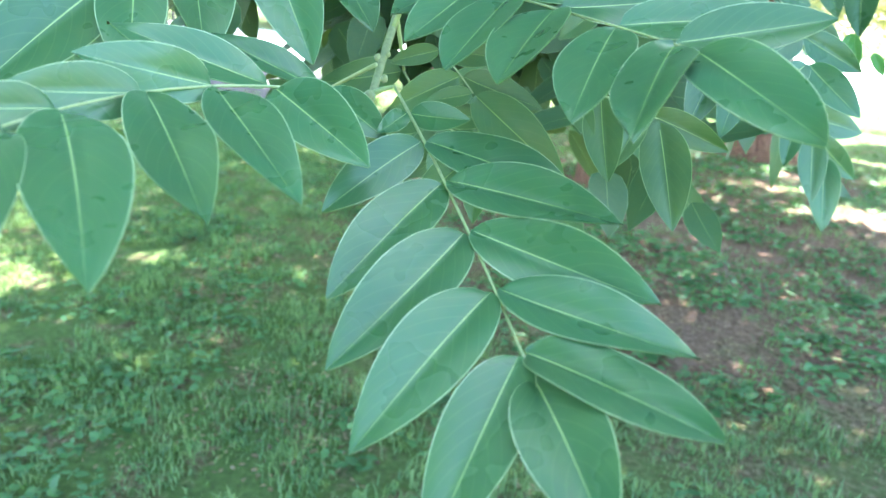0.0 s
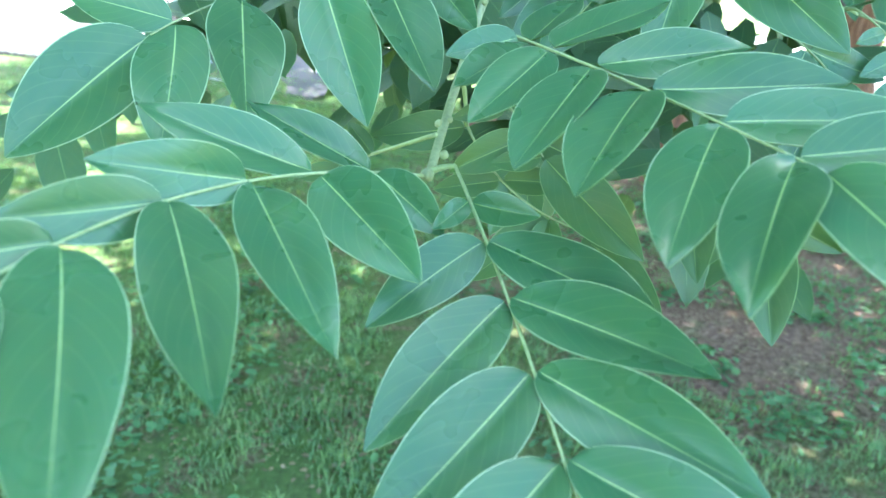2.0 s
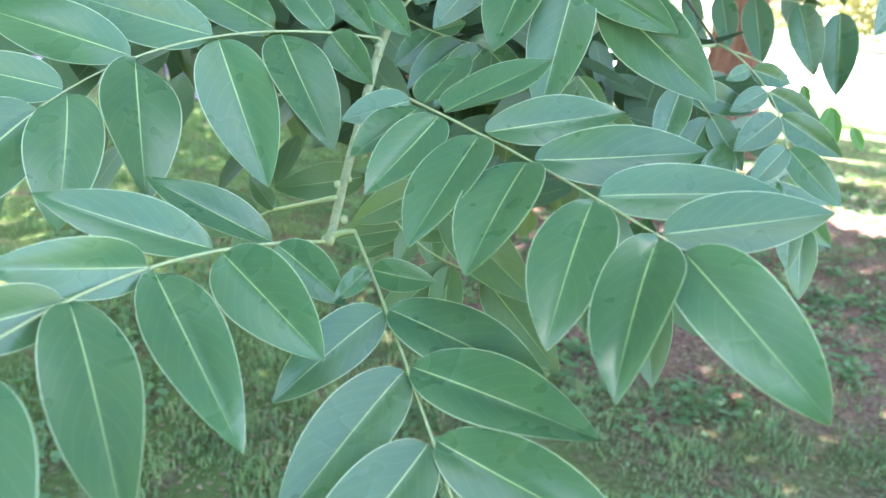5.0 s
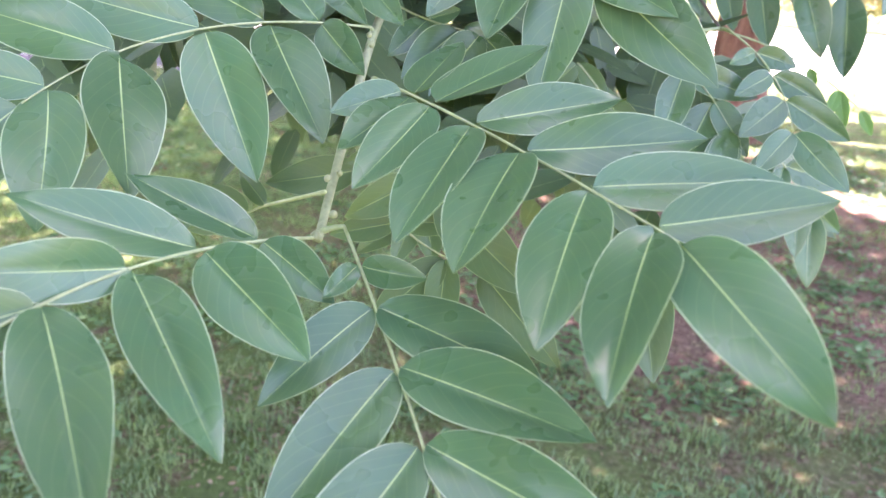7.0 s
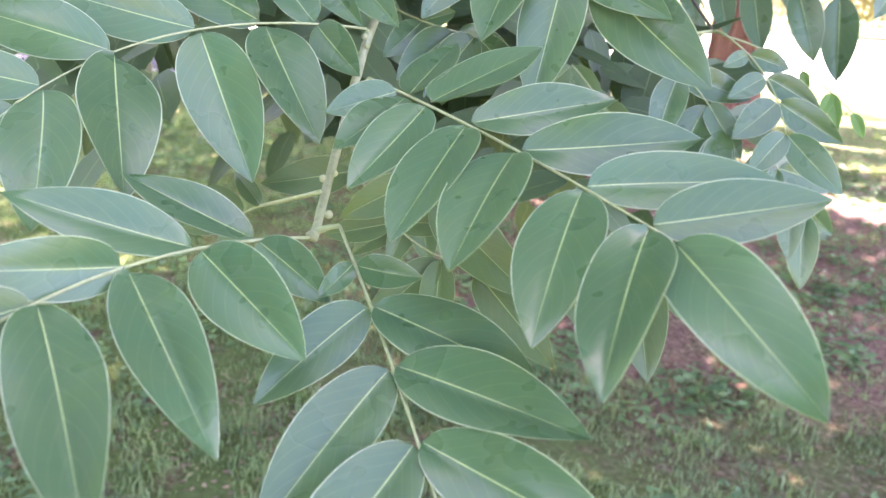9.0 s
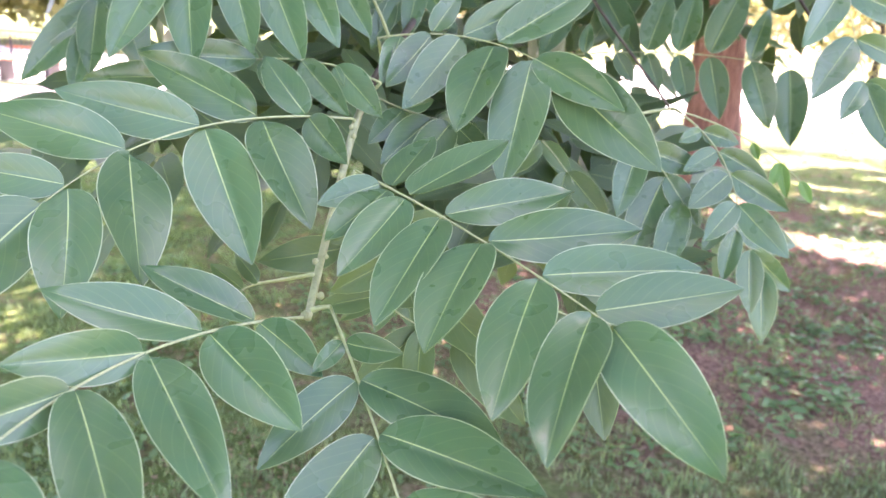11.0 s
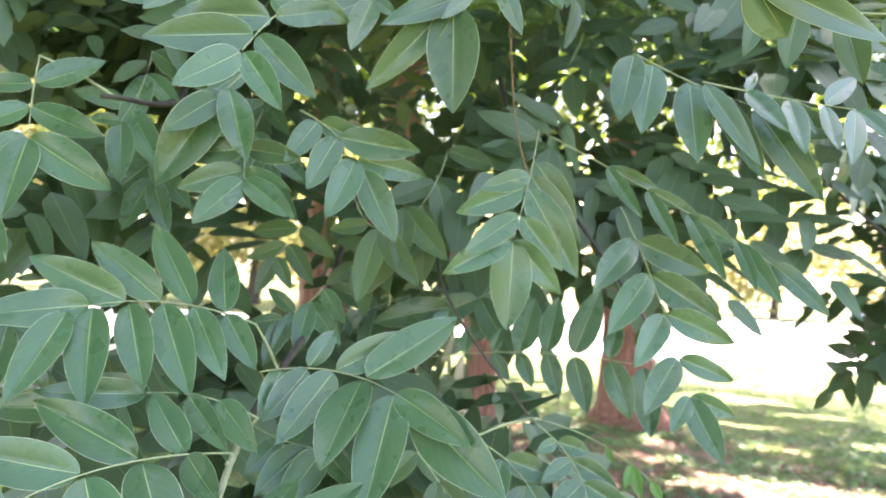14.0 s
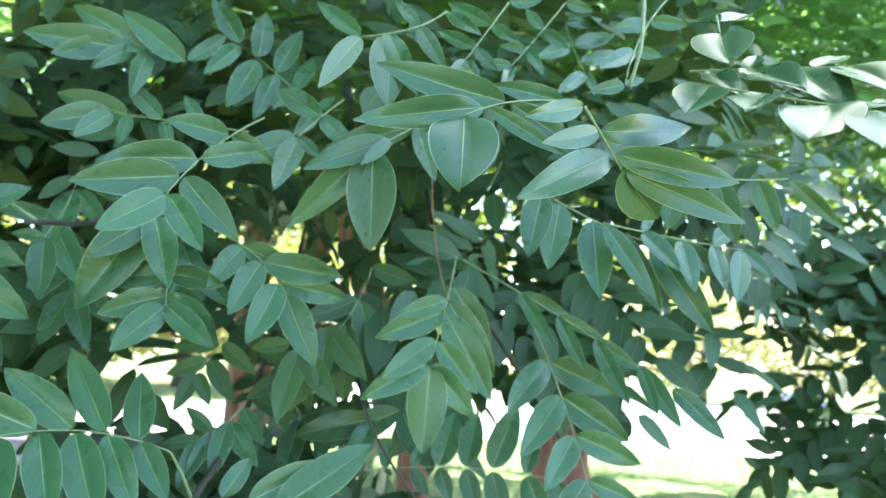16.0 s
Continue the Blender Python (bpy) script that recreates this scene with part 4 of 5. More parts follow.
compound_leaf((0.307, 0.742, 1.982), (0.393, 0.750, 1.971), (0.479, 0.764, 1.968), (0.15, -0.79, 0.59), [(0, -46.0, 10.6, 0.24, -18.0, 19), (0.27, -55.0, 6.5, 0.40, 0.0, 18), (0.27, 61.0, 4.2, 0.27, 0.0, 5), (0.55, -70.0, 5.2, 0.22, 0.0, 15), (0.55, -92.0, 8.3, 0.30, 0.0, 8), (0.79, -96.0, 7.2, 0.30, 0.0, 7), (0.79, 45.0, 8.3, 0.27, 0.0, 10), (1, -56.0, 5, 0.39, 0.0, 19), (1, -113.0, 9.6, 0.25, 0.0, 1)], stem=False)
compound_leaf((-0.399, 1.030, 2.061), (-0.388, 0.995, 1.999), (-0.404, 0.959, 1.942), (0.1, -0.86, 0.5), [(0, 45.0, 10.8, 0.33, 0.0, 12), (0.33, -2.0, 12, 0.33, -1.0, -4), (0.33, 44.0, 8.7, 0.33, 0.0, 10), (0.8, 44.0, 12, 0.31, -1.0, 7), (1, 29.0, 10.5, 0.34, 0.0, 1), (1, -77.0, 4.3, 0.41, 0.0, -16), (0.8, -93.0, 8.4, 0.35, 0.0, -15)], stem=False)
compound_leaf((-0.421, 1.088, 1.946), (-0.405, 1.069, 1.914), (-0.393, 1.050, 1.880), (0.0, -0.86, 0.51), [(0, 27.0, 9.3, 0.31, 0.0, 7), (0, -42.0, 10.7, 0.37, 0.0, -13), (0.64, 25.0, 11.5, 0.31, 0.0, 5), (0.64, -59.0, 12.1, 0.41, -7.0, -15), (1, -28.0, 9.8, 0.37, 0.0, -11), (1, 9.0, 10.9, 0.30, 0.0, -1)], stem=False)
compound_leaf((-0.271, 1.188, 2.031), (-0.273, 1.165, 1.993), (-0.282, 1.144, 1.956), (0, -0.86, 0.51), [(0, 38, 8.6, 0.32, 0, 10), (0, -37, 10.4, 0.38, 0, -31), (0.72, 38, 12, 0.33, -4, 4), (0.72, -3, 10.8, 0.33, 0, -21), (1, 29, 11.5, 0.32, 0, -4)], stem=False)
compound_leaf((-0.113, 0.947, 1.735), (-0.128, 0.932, 1.709), (-0.156, 0.923, 1.694), (0, -0.86, 0.51), [(0, 63, 6.2, 0.36, 0, 10), (0.37, 33, 7.8, 0.36, 0, -11), (0.37, 76, 7.7, 0.35, 0, 9), (0.74, 30, 6.1, 0.38, 0, -17), (0.74, -78, 5.3, 0.35, 0, -14), (1, -18, 4.6, 0.41, 0, -24), (1, 46, 6.9, 0.38, 0, -15)], stem=False)
compound_leaf((-0.17, 1.042, 1.818), (-0.18, 1.029, 1.795), (-0.194, 1.016, 1.774), (0, -0.86, 0.51), [(0, 72, 7.5, 0.35, 0, 18), (0, -59, 6.9, 0.39, 0, -29), (0.54, 61, 8, 0.35, 0, 9), (0.54, -35, 6.1, 0.39, 0, -28), (1, 60, 5.9, 0.35, 0, 5), (1, 14, 6.5, 0.37, 0, -18)], look_="yellowish", stem=False)
compound_leaf((-0.036, 1.111, 1.817), (-0.071, 1.102, 1.803), (-0.087, 1.085, 1.773), (0, -0.86, 0.51), [(0, 97, 8.6, 0.34, 0, 14), (0.5, -51, 5.8, 0.39, 0, -26), (0.5, 66, 8.8, 0.33, 0, 7), (1, -21, 5.9, 0.38, 0, -23), (1, 39, 9.2, 0.35, 0, 1)], look_="yellowish", stem=False)
compound_leaf((-0.094, 0.573, 1.514), (-0.078, 0.563, 1.501), (-0.064, 0.553, 1.487), (0, -0.8, 0.6), [(1, 12, 9.4, 0.39, 0, 16), (1, -112, 3.5, 0.44, 0, -23), (0.61, -96, 5.8, 0.44, 0, -23), (0.61, 31, 6.5, 0.38, 0, 21), (0, 43, 5.2, 0.39, 0, 24), (0, -112, 3.9, 0.39, 0, -26)], look_="yellowish", stem=False)
compound_leaf((-0.059, 0.731, 1.491), (-0.087, 0.718, 1.473), (-0.093, 0.696, 1.444), (0, -0.8, 0.6), [(0, -9, 7, 0.39, 0, -18), (0.48, -15, 10.8, 0.41, 0, -16), (0.48, 82, 5.8, 0.39, 0, 11), (1, -32, 7.5, 0.39, 0, -15), (1, 26, 6, 0.46, 0, -2), (1, -5, 6.6, 0.39, 0, -10)], look_="yellowish", stem=False)
compound_leaf((0.157, 1.189, 1.767), (0.114, 1.168, 1.731), (0.058, 1.158, 1.714), (0, -0.86, 0.51), [(0.58, -3, 13.7, 0.34, -7, -18), (1, -3, 12.7, 0.36, -1, -19), (0.58, 89, 11.6, 0.39, 0, 11), (1, 49, 9.7, 0.38, 0, -8), (0, 14, 13.2, 0.42, -20, -9), (0, 81, 11.7, 0.38, 0, 15)], stem=False)
compound_leaf((-0.011, 1.223, 1.726), (-0.063, 1.213, 1.709), (-0.107, 1.196, 1.68), (0, -0.86, 0.51), [(0, 61, 10.2, 0.39, 0, -6), (0.54, -51, 9.7, 0.38, 0, -17), (0.54, 54, 10.8, 0.39, 0, -7), (1, -31, 8.1, 0.36, 0, -19), (1, 23, 8.5, 0.4, 0, -15)], stem=False)
compound_leaf((-0.171, 0.522, 1.479), (-0.182, 0.537, 1.472), (-0.194, 0.527, 1.465), (0, -0.76, 0.65), [(0, -25, 4.1, 0.32, 32, 14), (0.66, 42, 3.1, 0.45, 10, -28), (0.66, -59, 3.5, 0.4, 7, 3), (1, -25, 3.2, 0.43, -10, -24)], look_="yellowish", stem=False)


# ---- foliage farther in: many pinnate leaves in clouds ----
TEMPLATES = []
for k in range(6):
    r = random.Random(40 + k)
    TEMPLATES.append([np.array(q) for q in blade(1.0, 0.36 + 0.02 * k, r.uniform(0.02, 0.12), r.uniform(0.08, 0.25), r.uniform(-0.25, 0.25), 5, 2, r)])


# thin places cut in the inner foliage on camera sightlines to stems and ground beyond: ends and half width
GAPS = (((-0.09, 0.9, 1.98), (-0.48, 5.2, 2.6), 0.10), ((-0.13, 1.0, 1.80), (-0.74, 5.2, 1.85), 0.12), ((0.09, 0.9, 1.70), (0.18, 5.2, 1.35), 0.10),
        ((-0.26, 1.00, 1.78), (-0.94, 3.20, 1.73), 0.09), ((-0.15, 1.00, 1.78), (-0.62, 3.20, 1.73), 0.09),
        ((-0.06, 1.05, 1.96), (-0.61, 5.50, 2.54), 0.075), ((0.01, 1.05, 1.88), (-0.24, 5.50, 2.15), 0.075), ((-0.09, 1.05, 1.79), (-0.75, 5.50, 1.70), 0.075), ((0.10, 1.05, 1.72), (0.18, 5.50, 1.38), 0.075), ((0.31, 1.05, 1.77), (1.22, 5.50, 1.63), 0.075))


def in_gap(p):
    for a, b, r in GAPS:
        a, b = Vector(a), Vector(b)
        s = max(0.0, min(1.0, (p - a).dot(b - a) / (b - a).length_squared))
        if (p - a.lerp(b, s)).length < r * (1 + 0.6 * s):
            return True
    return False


def leaf_cloud(name, owner, home, feet, seed, size, skins, label, hang=0.6, pairs=(4, 6)):
    """Pinnate leaves that spring from the given feet, joined into one mesh."""
    rnd = random.Random(seed)
    V, F, S, U, n = [], [], [], [], 0
    for foot in feet:
        foot = Vector(foot)
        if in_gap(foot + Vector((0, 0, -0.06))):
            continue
        a = rnd.uniform(0, 6.28)
        d = Vector((math.cos(a), math.sin(a) - 0.35, -hang * rnd.uniform(0.2, 1.5))).normalized()
        up = Vector((rnd.gauss(0, 0.3), rnd.gauss(-0.75, 0.3), 0.8)).normalized()
        ln = size * rnd.uniform(2.2, 3.0)
        m = rnd.randint(*pairs)
        t = axes(d, up)
        for i in range(m + 1):
            s = (i + 0.6) / (m + 0.6)
            p = foot + d * ln * s + Vector((0, 0, -0.25 * ln * s * s))
            for sgn in ((1, -1) if i < m else (0,)):
                ang = radians(sgn * rnd.uniform(45, 68))
                w = t @ Vector((math.cos(ang), math.sin(ang), rnd.uniform(-0.45, 0.12)))
                tm = np.array(axes(w, t @ Vector((rnd.gauss(0, 0.15), 0, 1))))
                big = size * rnd.uniform(0.75, 1.15) * (0.75 + 0.35 * math.sin(3 * s))
                v, f, sl, uv = TEMPLATES[rnd.randrange(6)]
                V.append(v @ tm.T * big + np.array(home @ p))
                F.append(f + n)
                S.append(sl)
                U.append(uv)
                n += len(v)
    me = mesh_from(name, np.concatenate(V).tolist(), np.concatenate(F).tolist(), skins, np.concatenate(S).tolist(), np.concatenate(U))
    ob = part(name, me, owner, label)
    return tagged(ob, kind="stuff")


def feet_in(centre, radii, count, seed):
    rnd = random.Random(seed)
    out = []
    while len(out) < count:
        q = Vector([rnd.uniform(-1, 1) for _ in range(3)])
        if q.length <= 1:
            out.append(tuple(c + r * v for c, r, v in zip(centre, radii, q)))
    return out


CLOUD_SKIN = [leaf_material("shade_leaf", (0.062, 0.140, 0.070), (0.24, 0.36, 0.15), (0.22, 0.32, 0.18), 0.38, 0.36, 0.5, True, True, (2.0, 2.1, 0.95)), LEAF_BACK]
CLOUDS = (
    # centre, radii, leaves
    ((1.74, 2.35, 1.72), (0.17, 0.35, 0.42), 40, 0.135),
    ((1.82, 2.7, 2.30), (0.34, 0.4, 0.24), 40, 0.135),
    ((2.25, 2.8, 2.6), (0.5, 0.6, 0.5), 60),
    ((0.80, 1.9, 2.64), (0.40, 0.4, 0.2), 10),
    ((0.1, 1.6, 2.42), (0.7, 0.5, 0.30), 64),
    ((-0.75, 1.6, 2.42), (0.5, 0.5, 0.28), 44),
    ((-0.85, 1.5, 2.20), (0.32, 0.35, 0.14), 22),
    ((-0.40, 1.25, 1.94), (0.22, 0.2, 0.08), 12),
    ((-0.12, 1.15, 1.76), (0.25, 0.15, 0.12), 13),
    ((-0.05, 1.9, 1.80), (0.38, 0.3, 0.08), 13),
    ((-0.62, 1.7, 1.82), (0.22, 0.3, 0.08), 9),
    ((0.07, 1.04, 1.59), (0.07, 0.08, 0.05), 7), ((0.02, 1.11, 1.60), (0.07, 0.08, 0.05), 7),
    ((0.12, 2.3, 1.86), (0.52, 0.35, 0.09), 22),
    ((-0.95, 2.3, 1.92), (0.35, 0.3, 0.08), 13),
    ((0.05, 1.7, 2.08), (0.45, 0.35, 0.14), 20),
    ((0.22, 1.25, 1.98), (0.25, 0.2, 0.10), 8),
    ((0.60, 1.45, 2.24), (0.25, 0.3, 0.12), 20),
    ((-0.45, 1.8, 2.12), (0.3, 0.3, 0.14), 14),
    ((-0.3, 2.9, 2.6), (1.3, 0.7, 0.36), 66),
    ((-0.50, 1.22, 2.32), (0.36, 0.22, 0.16), 26, 0.09),
    ((0.02, 1.15, 2.36), (0.34, 0.2, 0.14), 20, 0.085),
    ((1.0, 3.6, 3.5), (1.3, 0.8, 0.3), 40),
    ((0.95, 1.75, 2.85), (0.45, 0.5, 0.2), 18),
    ((-2.2, 3.0, 3.15), (0.9, 0.9, 0.5), 20),
    ((-0.04, 1.25, 1.68), (0.10, 0.1, 0.06), 6),
    ((-0.17, 1.08, 1.68), (0.12, 0.1, 0.06), 7),
    ((0.53, 1.44, 2.02), (0.09, 0.12, 0.07), 9),
    ((-0.27, 1.21, 1.67), (0.10, 0.1, 0.05), 7),
    ((-0.35, 0.85, 1.62), (0.12, 0.1, 0.06), 4),
    ((-0.50, 1.3, 1.88), (0.13, 0.15, 0.05), 6),
)
for k, (c, r, count, *rest) in enumerate(CLOUDS):
    leaf_cloud("crown_foliage", tree, HOME, feet_in(c, r, count, 100 + k), 200 + k, rest[0] if rest else 0.105, CLOUD_SKIN, "dark green shaded pinnate leaves inside the crown")

# ---- overhead crown: keeps the sun off the leaves and the lawn below ----
# openings in the crown through which the sun reaches the ground: place there and half widths
GLADES = ((3.35, 6.95, 1.2, 0.55), (4.9, 7.2, 0.6, 0.3), (2.3, 7.7, 0.32, 0.16), (2.45, 8.9, 0.25, 0.3), (3.9, 8.9, 0.5, 0.2), (-2.6, 3.2, 0.2, 0.1), (-2.15, 3.65, 0.16, 0.09),
          (-5.1, 6.2, 0.6, 0.28), (-4.3, 5.6, 0.35, 0.14), (-3.9, 4.8, 0.3, 0.16), (0.30, -0.66, 0.36, 0.22), (5.2, 8.4, 0.5, 0.16), (4.75, 12.6, 1.3, 0.55), (3.95, 10.5, 0.8, 0.22), (5.6, 11.4, 0.7, 0.25), (7.4, 14.6, 1.8, 0.8),
          (2.0, 13.0, 0.9, 0.5), (6.0, 9.6, 0.8, 0.3), (3.6, 12.0, 0.9, 0.3), (9.0, 12.5, 1.5, 0.6), (-3.5, 12.0, 1.5, 0.8), (0.5, 15.0, 2.0, 0.8), (1.3, 1.35, 0.22, 0.15), (1.75, 1.0, 0.15, 0.2))


def in_glade(p):
    far = p.z / sun_way.z
    x, y = p.x - sun_way.x * far, p.y - sun_way.y * far
    ragged = 1 + 0.9 * noise.noise(Vector((x * 3.1, y * 3.1, 0.5)))
    return any(((x - a) / c) ** 2 + ((y - b) / d) ** 2 < ragged for a, b, c, d in GLADES)


def canopy(name, owner, home, count, box, low, high, size, mat, label, seed, gap=0.0, rise=0.0, thin=0.0):
    rnd = random.Random(seed)
    verts, faces = [], []
    x0, x1, y0, y1 = box
    while count > 0:
        x, y = rnd.uniform(x0, x1), rnd.uniform(y0, y1)
        z = rnd.uniform(low, high) + rise * max(0.0, y - 3.5)
        count -= 1
        if noise.noise(Vector((x * 0.55, y * 0.55, z * 0.4 + seed))) < gap or (x > 1.1 and y < 3.0) or (x < -1.3 and y > 2.5 and rnd.random() < thin):
            continue
        for _ in range(5):
            p = Vector((x + rnd.gauss(0, 0.16), y + rnd.gauss(0, 0.16), z + rnd.gauss(0, 0.1)))
            if in_glade(p):
                continue
            p = home @ p
            a = rnd.uniform(0, 6.28)
            t = axes((math.cos(a), math.sin(a), rnd.uniform(-0.6, 0.1)), (rnd.gauss(0, 0.3), rnd.gauss(0, 0.3), 1))
            s = size * rnd.uniform(0.7, 1.3)
            k = len(verts)
            verts += [p + t @ Vector(q) * s for q in ((0, 0, 0), (0.35, -0.21, 0.03), (0.7, -0.14, 0.0), (1, 0, -0.08), (0.7, 0.14, 0.0), (0.35, 0.21, 0.03))]
            faces += [(k, k + 1, k + 2, k + 3), (k, k + 3, k + 4, k + 5)]
    ob = part(name, mesh_from(name, verts, faces, [mat]), owner, label)
    return tagged(ob, kind="stuff")


canopy("crown", tree, HOME, 24000, (-7.0, 6.5, 1.25, 9.6), 3.1, 6.2, 0.13, CROWN, "high crown of dense green leaves", 7, -0.75, 0.28, 0.62)
canopy("crown", tree, HOME, 2700, (-1.8, 3.6, 1.3, 4.6), 3.0, 4.6, 0.12, CROWN, "dense lower crown of green leaves", 17, -0.9)
# extra layer, mostly out of view, added to block sun spots on near leaves
canopy("crown", tree, HOME, 650, (-0.45, 1.1, 1.3, 2.7), 3.6, 4.3, 0.12, CROWN, "dense middle leaves added to keep sun spots off the near leaves", 27, -0.9)

# unseen leaves over the viewer's left, added to darken the leaves on that side
canopy("crown", tree, HOME, 7000, (-6.0, -0.55, -3.0, 0.4), 2.5, 4.6, 0.13, CROWN, "unseen leaves added on the left to shade the near leaves", 37, -0.75)

tree_b = tagged(new("tree"), "broad tree with a thick reddish peeling trunk on bare soil", "tree")
tree_b.location = (2.35, 10.0, 0)
HOME_B = Matrix.Translation((-2.35, -10.0, 0))
trunk([(2.50, 10.0, -0.1), (2.47, 10.0, 0.3), (2.42, 10.0, 1.0), (2.35, 10.0, 2.0), (2.26, 10.0, 3.0), (2.1, 10.0, 5.5)], [0.62, 0.40, 0.32, 0.29, 0.26, 0.13], 9, tree_b, HOME_B, label="thick reddish trunk with peeling bark")
trunk([(2.2, 10.0, 1.9), (1.9, 10.0, 2.4), (1.5, 10.0, 2.9), (1.0, 9.9, 3.6)], [0.12, 0.11, 0.10, 0.07], 10, tree_b, HOME_B, "limb", "slanting reddish limb")
canopy("crown", tree_b, HOME_B, 17000, (-7, 10.5, 8.6, 16.5), 3.6, 6.8, 0.17, HIGH_LEAF, "high crown of sunlit green leaves", 8, -0.24)


# ---- beyond the lawn ----
def far_tree(x, y, height, spread, seed):
    rnd = random.Random(seed)
    t = tagged(new("tree"), "sunlit yellow-green tree beyond the lawn", "tree", "trees beyond the lawn")
    t.location = (x, y, 0)
    stem = [(0, 0, -0.1), (0.1, 0, height * 0.2), (-0.1, 0.1, height * 0.45), (0, 0, height * 0.8)]
    v, f = tube(smooth_path(stem, 6), list(np.linspace(height * 0.03, height * 0.006, 19)), 10, 0.06, seed)
    part("trunk", mesh_from("trunk", v, f, [BRANCH]), t)
    for k in range(6):
        a = rnd.uniform(0, 6.28)
        z = height * rnd.uniform(0.25, 0.55)
        out = spread * rnd.uniform(0.5, 0.9)
        v, f = tube(smooth_path([(0, 0, z), (math.cos(a) * out * 0.5, math.sin(a) * out * 0.5, z + 0.12 * height), (math.cos(a) * out, math.sin(a) * out, z + 0.18 * height)], 5), list(np.linspace(height * 0.012, 0.02, 11)), 7)
        part("limb", mesh_from("limb", v, f, [BRANCH]), t)
    verts, faces = [], []
    blobs = [(rnd.gauss(0, spread * 0.45), rnd.gauss(0, spread * 0.45), height * rnd.uniform(0.16, 0.95), spread * rnd.uniform(0.22, 0.42)) for _ in range(55)]
    for bx, by, bz, br in blobs:
        for _ in range(150):
            q = Vector([rnd.gauss(0, 1) for _ in range(3)])
            q = q.normalized() * br * rnd.random() ** 0.4
            p = Vector((bx, by, bz)) + Vector((q.x, q.y, q.z * 0.7))
            a = axes((rnd.gauss(0, 1), rnd.gauss(0, 1), rnd.gauss(-0.3, 0.6)), (rnd.gauss(0, 0.6), rnd.gauss(0, 0.6), 1))
            s = rnd.uniform(0.18, 0.36)
            k = len(verts)
            verts += [p + a @ Vector(c) * s for c in ((-1, 0, 0), (0, -0.55, 0.1), (1, 0, -0.1), (0, 0.55, 0.1))]
            faces.append((k, k + 1, k + 2, k + 3))
    tagged(part("crown", mesh_from("crown", verts, faces, [HAZED_FAR_LEAF]), t, "loose yellow-green crown lit from behind, haze put into its colour"), kind="stuff")
    return t


for x, y, h, s, k in ((-19, 30, 11, 6, 1), (-9, 34, 12, 6.5, 2), (4, 66, 13, 8, 3), (16, 64, 14, 8, 4), (28, 66, 13, 8, 5), (41, 68, 14, 9, 6), (-30, 34, 12, 7, 7), (-6, 64, 14, 8, 8), (55, 70, 15, 9, 9)):
    far_tree(x, y, h, s, k)


def box_mesh(name, size, mat, bevel=0.0):
    bm = bmesh.new()
    bmesh.ops.create_cube(bm, size=1.0)
    bmesh.ops.scale(bm, vec=size, verts=bm.verts)
    if bevel:
        bmesh.ops.bevel(bm, geom=bm.edges, offset=bevel, segments=2, affect="EDGES")
    me = bpy.data.meshes.new(name)
    bm.to_mesh(me)
    bm.free()
    me.materials.append(mat)
    return me


def build_fence():
    """A low wire fence with iron posts and two rails."""
    f = tagged(new("fence"), "low dark iron fence with thin wires beside the path", "fence")
    f.location = (-13.0, 15.5, 0)
    post, wire, rail = box_mesh("post", (0.05, 0.05, 1.15), FENCE, 0.008), box_mesh("wire", (0.012, 0.012, 1.0), FENCE), box_mesh("rail", (9.4, 0.03, 0.04), FENCE, 0.006)
    for k in range(6):
        part("post", post, f).location = (-4.7 + 1.88 * k, 0, 0.55)
    for k in range(78):
        part("wire", wire, f).location = (-4.64 + 0.12 * k, 0, 0.56)
    for z in (0.12, 0.55, 1.02):
        part("rail", rail, f).location = (0, 0, z)
    return f


build_fence()


def build_low_fence():
    """A knee-high wire fence along the gravel strip."""
    f = tagged(new("wire_fence"), "knee-high dark wire fence along the gravel strip", "fence")
    f.location = (-13.0, 9.15, 0)
    post, wire, rail = box_mesh("post", (0.035, 0.035, 0.62), FENCE, 0.006), box_mesh("wire", (0.008, 0.008, 0.5), FENCE), box_mesh("rail", (16.8, 0.014, 0.018), STEEL, 0.004)
    for k in range(9):
        part("post", post, f).location = (-8.4 + 2.1 * k, 0, 0.29)
    for k in range(112):
        part("wire", wire, f).location = (-8.33 + 0.15 * k, 0, 0.29)
    for z in (0.08, 0.30, 0.53):
        part("rail", rail, f).location = (0, 0.013, z)
    return f


build_low_fence()


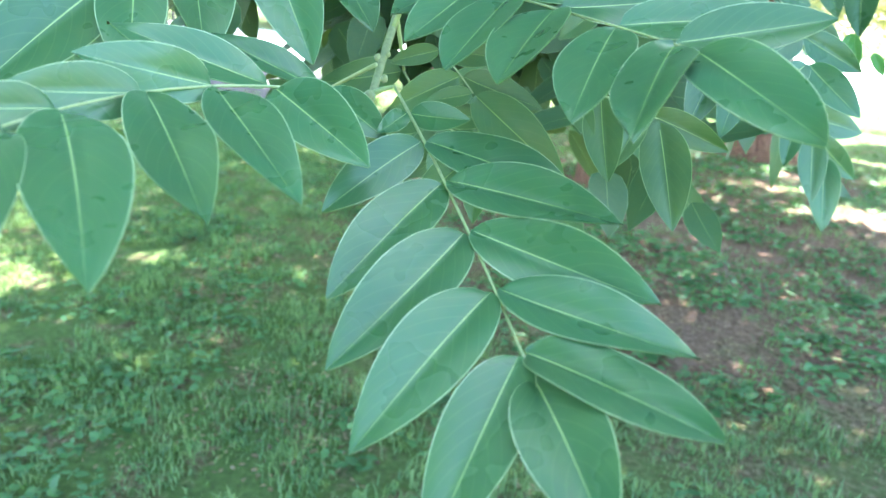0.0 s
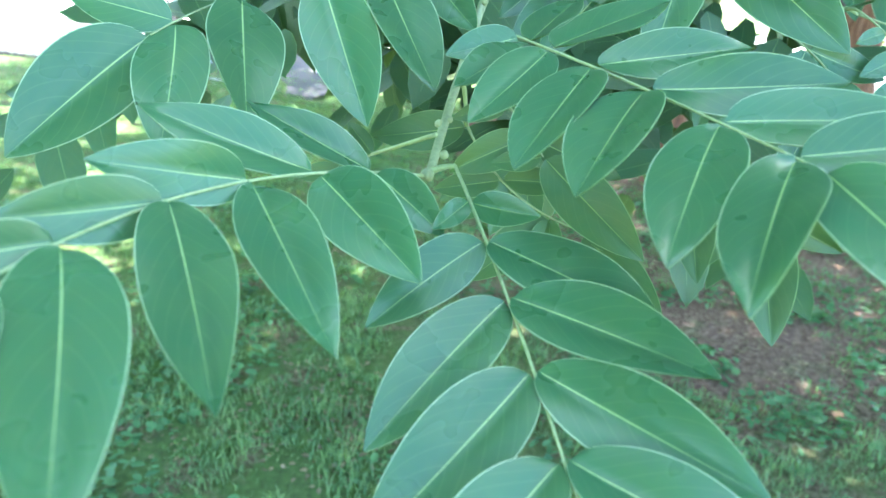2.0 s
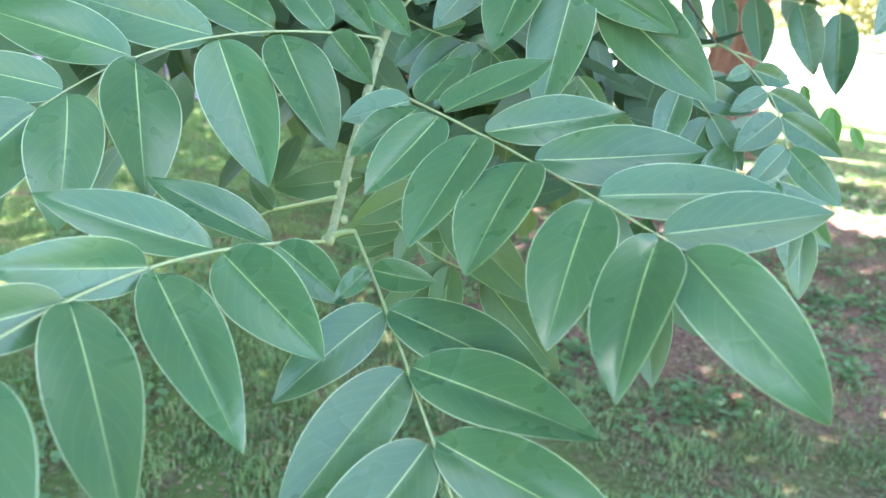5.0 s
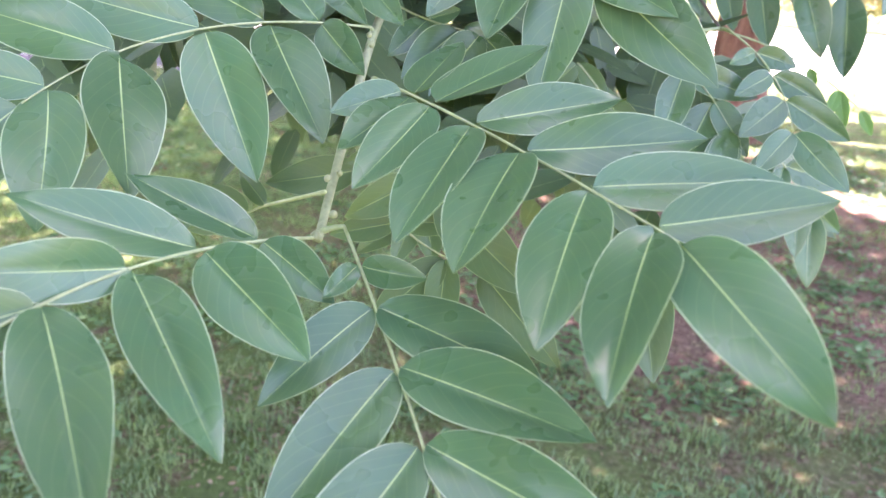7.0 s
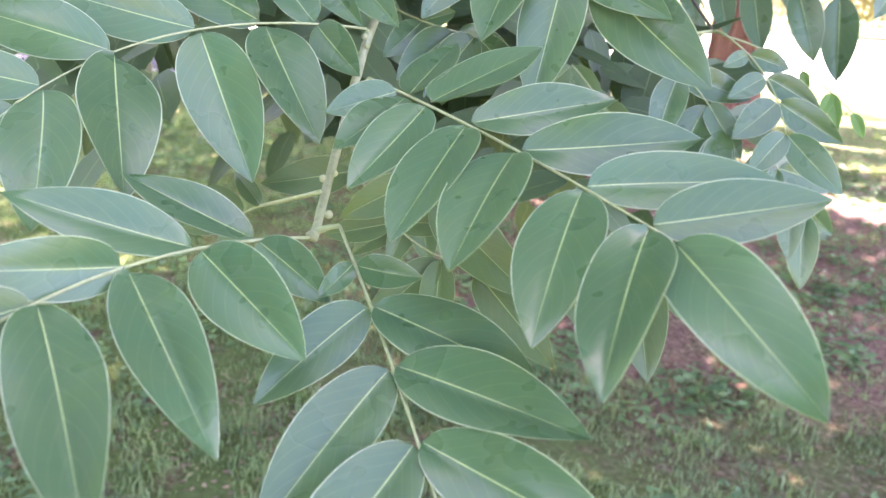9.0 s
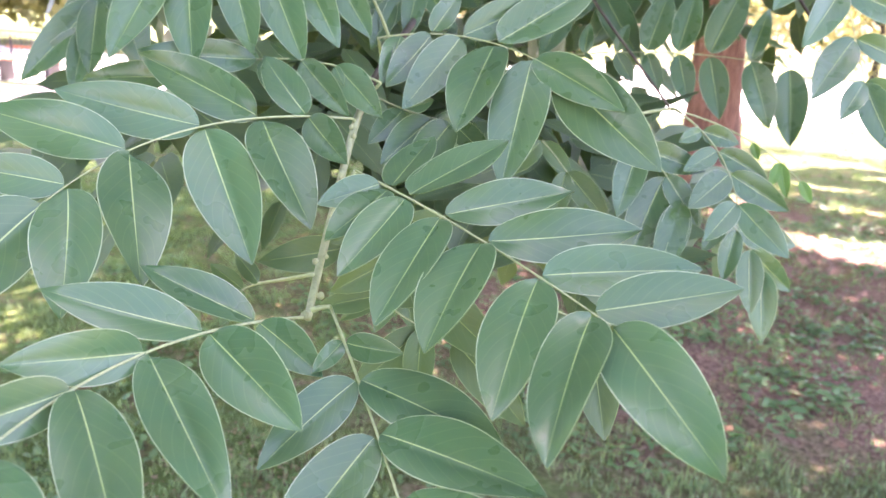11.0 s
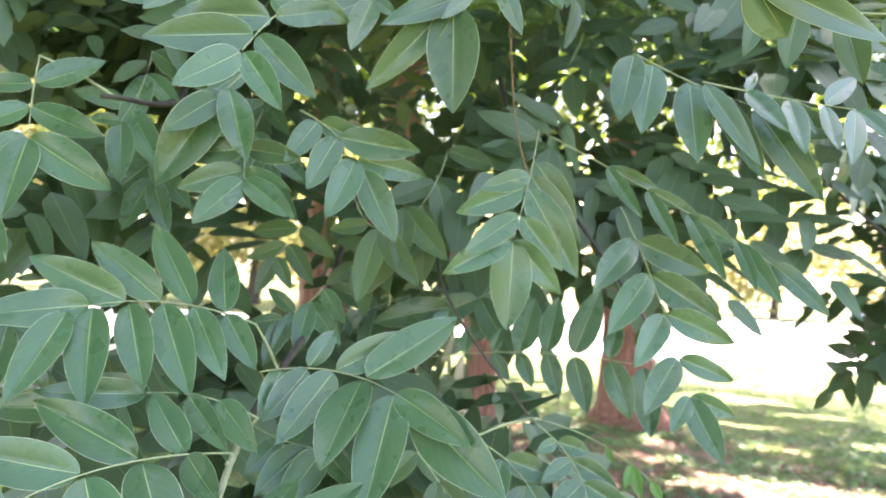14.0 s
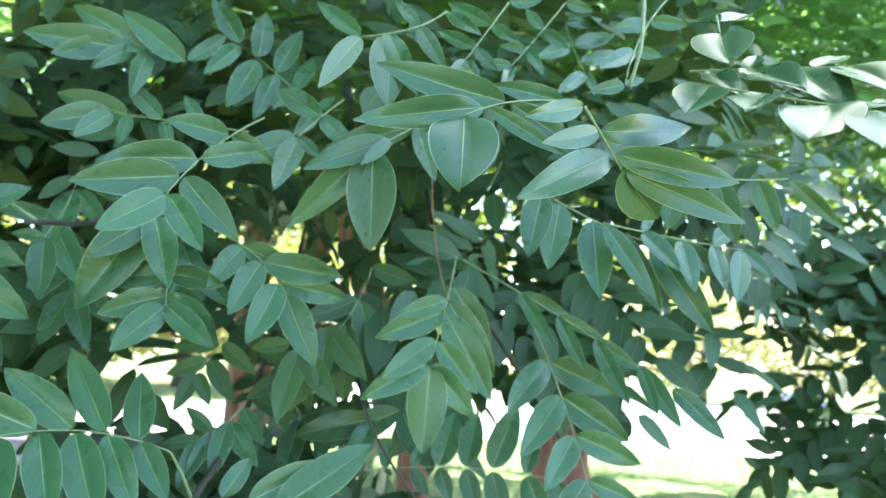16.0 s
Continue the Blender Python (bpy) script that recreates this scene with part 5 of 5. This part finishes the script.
def build_car():
    """A parked estate car, far off under the trees."""
    c = tagged(new("car"), "blue-grey car parked beyond the lawn", "car")
    c.location = (33.0, 58.0, 0.04)
    side = [(-2.2, 0.35), (-2.25, 0.75), (-1.9, 0.95), (-1.45, 1.42), (0.3, 1.46), (1.0, 0.98), (2.0, 0.86), (2.25, 0.6), (2.2, 0.35)]
    n = len(side)
    verts = [(x, -0.86 * (0.86 if z > 1.2 else 1), z) for x, z in side] + [(x, 0.86 * (0.86 if z > 1.2 else 1), z) for x, z in side]
    faces = [tuple(range(n)), tuple(reversed(range(n, 2 * n)))] + [(i, n + i, n + (i + 1) % n, (i + 1) % n) for i in range(n)]
    part("body", mesh_from("body", verts, faces, [CAR_PAINT], smooth=False), c)
    for x0, x1 in ((-1.5, -0.55), (-0.5, 0.65)):
        v = [(x0, -0.80, 1.0), (x1, -0.80, 1.0), (x1 - 0.28 * (x1 > 0), -0.752, 1.36), (x0 + 0.12 * (x0 < -1), -0.752, 1.36)]
        v += [(x, y + 0.02, z) for x, y, z in v]
        v = [(x, y - 0.06, z) for x, y, z in v]
        part("side_window", mesh_from("side_window", v, [(0, 1, 2, 3), (7, 6, 5, 4), (0, 4, 5, 1), (1, 5, 6, 2), (2, 6, 7, 3), (3, 7, 4, 0)], [CAR_GLASS], smooth=False), c)
    for x in (-1.35, 1.35):
        for y in (-0.80, 0.80):
            v, f = tube([(x, y - 0.1, 0.32), (x, y + 0.1, 0.32)], [0.32, 0.32], 20)
            w = part("wheel", mesh_from("wheel", v, f, [RUBBER], smooth=False), c)
            v, f = tube([(x, y - 0.115, 0.32), (x, y + 0.115, 0.32)], [0.19, 0.19], 16)
            part("rim", mesh_from("rim", v, f, [STEEL], smooth=False), w)
    return c


build_car()


def build_bench():
    """A wooden bench on dark legs, in the sun beyond the wall."""
    b = tagged(new("bench"), "orange-brown wooden bench in the sunny yard", "bench")
    b.location = (-10.2, 15.0, 0.03)
    for y in (-0.1, 0.1):
        part("seat_slat", box_mesh("seat_slat", (1.3, 0.14, 0.03), RAIL, 0.008), b).location = (0, y, 0.44)
    for z in (0.68,):
        part("back_slat", box_mesh("back_slat", (1.3, 0.03, 0.06), RAIL, 0.008), b).location = (0, 0.26, z)
    for x in (-0.52, 0.52):
        part("leg", box_mesh("leg", (0.05, 0.40, 0.42), FENCE, 0.01), b).location = (x, 0, 0.21)
        part("back_post", box_mesh("back_post", (0.05, 0.04, 0.9), FENCE, 0.01), b).location = (x, 0.225, 0.45)
    return b


build_bench()


def dry_stem(path, r, label):
    verts, faces = tube(smooth_path(path, 8), [r] * (8 * (len(path) - 1) + 1), 6)
    return part("dry_stem", mesh_from("dry_stem", at_tree(verts), faces, [DEAD]), tree, label)


dry_stem([(0.112, 0.95, 2.12), (0.118, 0.95, 2.05), (0.13, 0.96, 1.97), (0.150, 0.96, 1.90)], 0.0008, "thin dry brown hanging stem")


def dead_leaf(p, way, size, seed):
    rnd = random.Random(seed)
    v, f, s, u = blade(size, 0.6, 0.35, 0.6, 0.8, 8, 4, rnd)
    t = axes(way, (0.2, -0.8, 0.5))
    return part("dead_leaf", mesh_from("dead_leaf", at_tree([Vector(p) + t @ Vector(q) for q in v]), f, [DEAD, DEAD], s, u), tree, "curled dry brown leaf caught in the twigs")


dead_leaf((0.14, 0.60, 2.085), (-0.5, -0.3, -0.3), 0.035, 3)
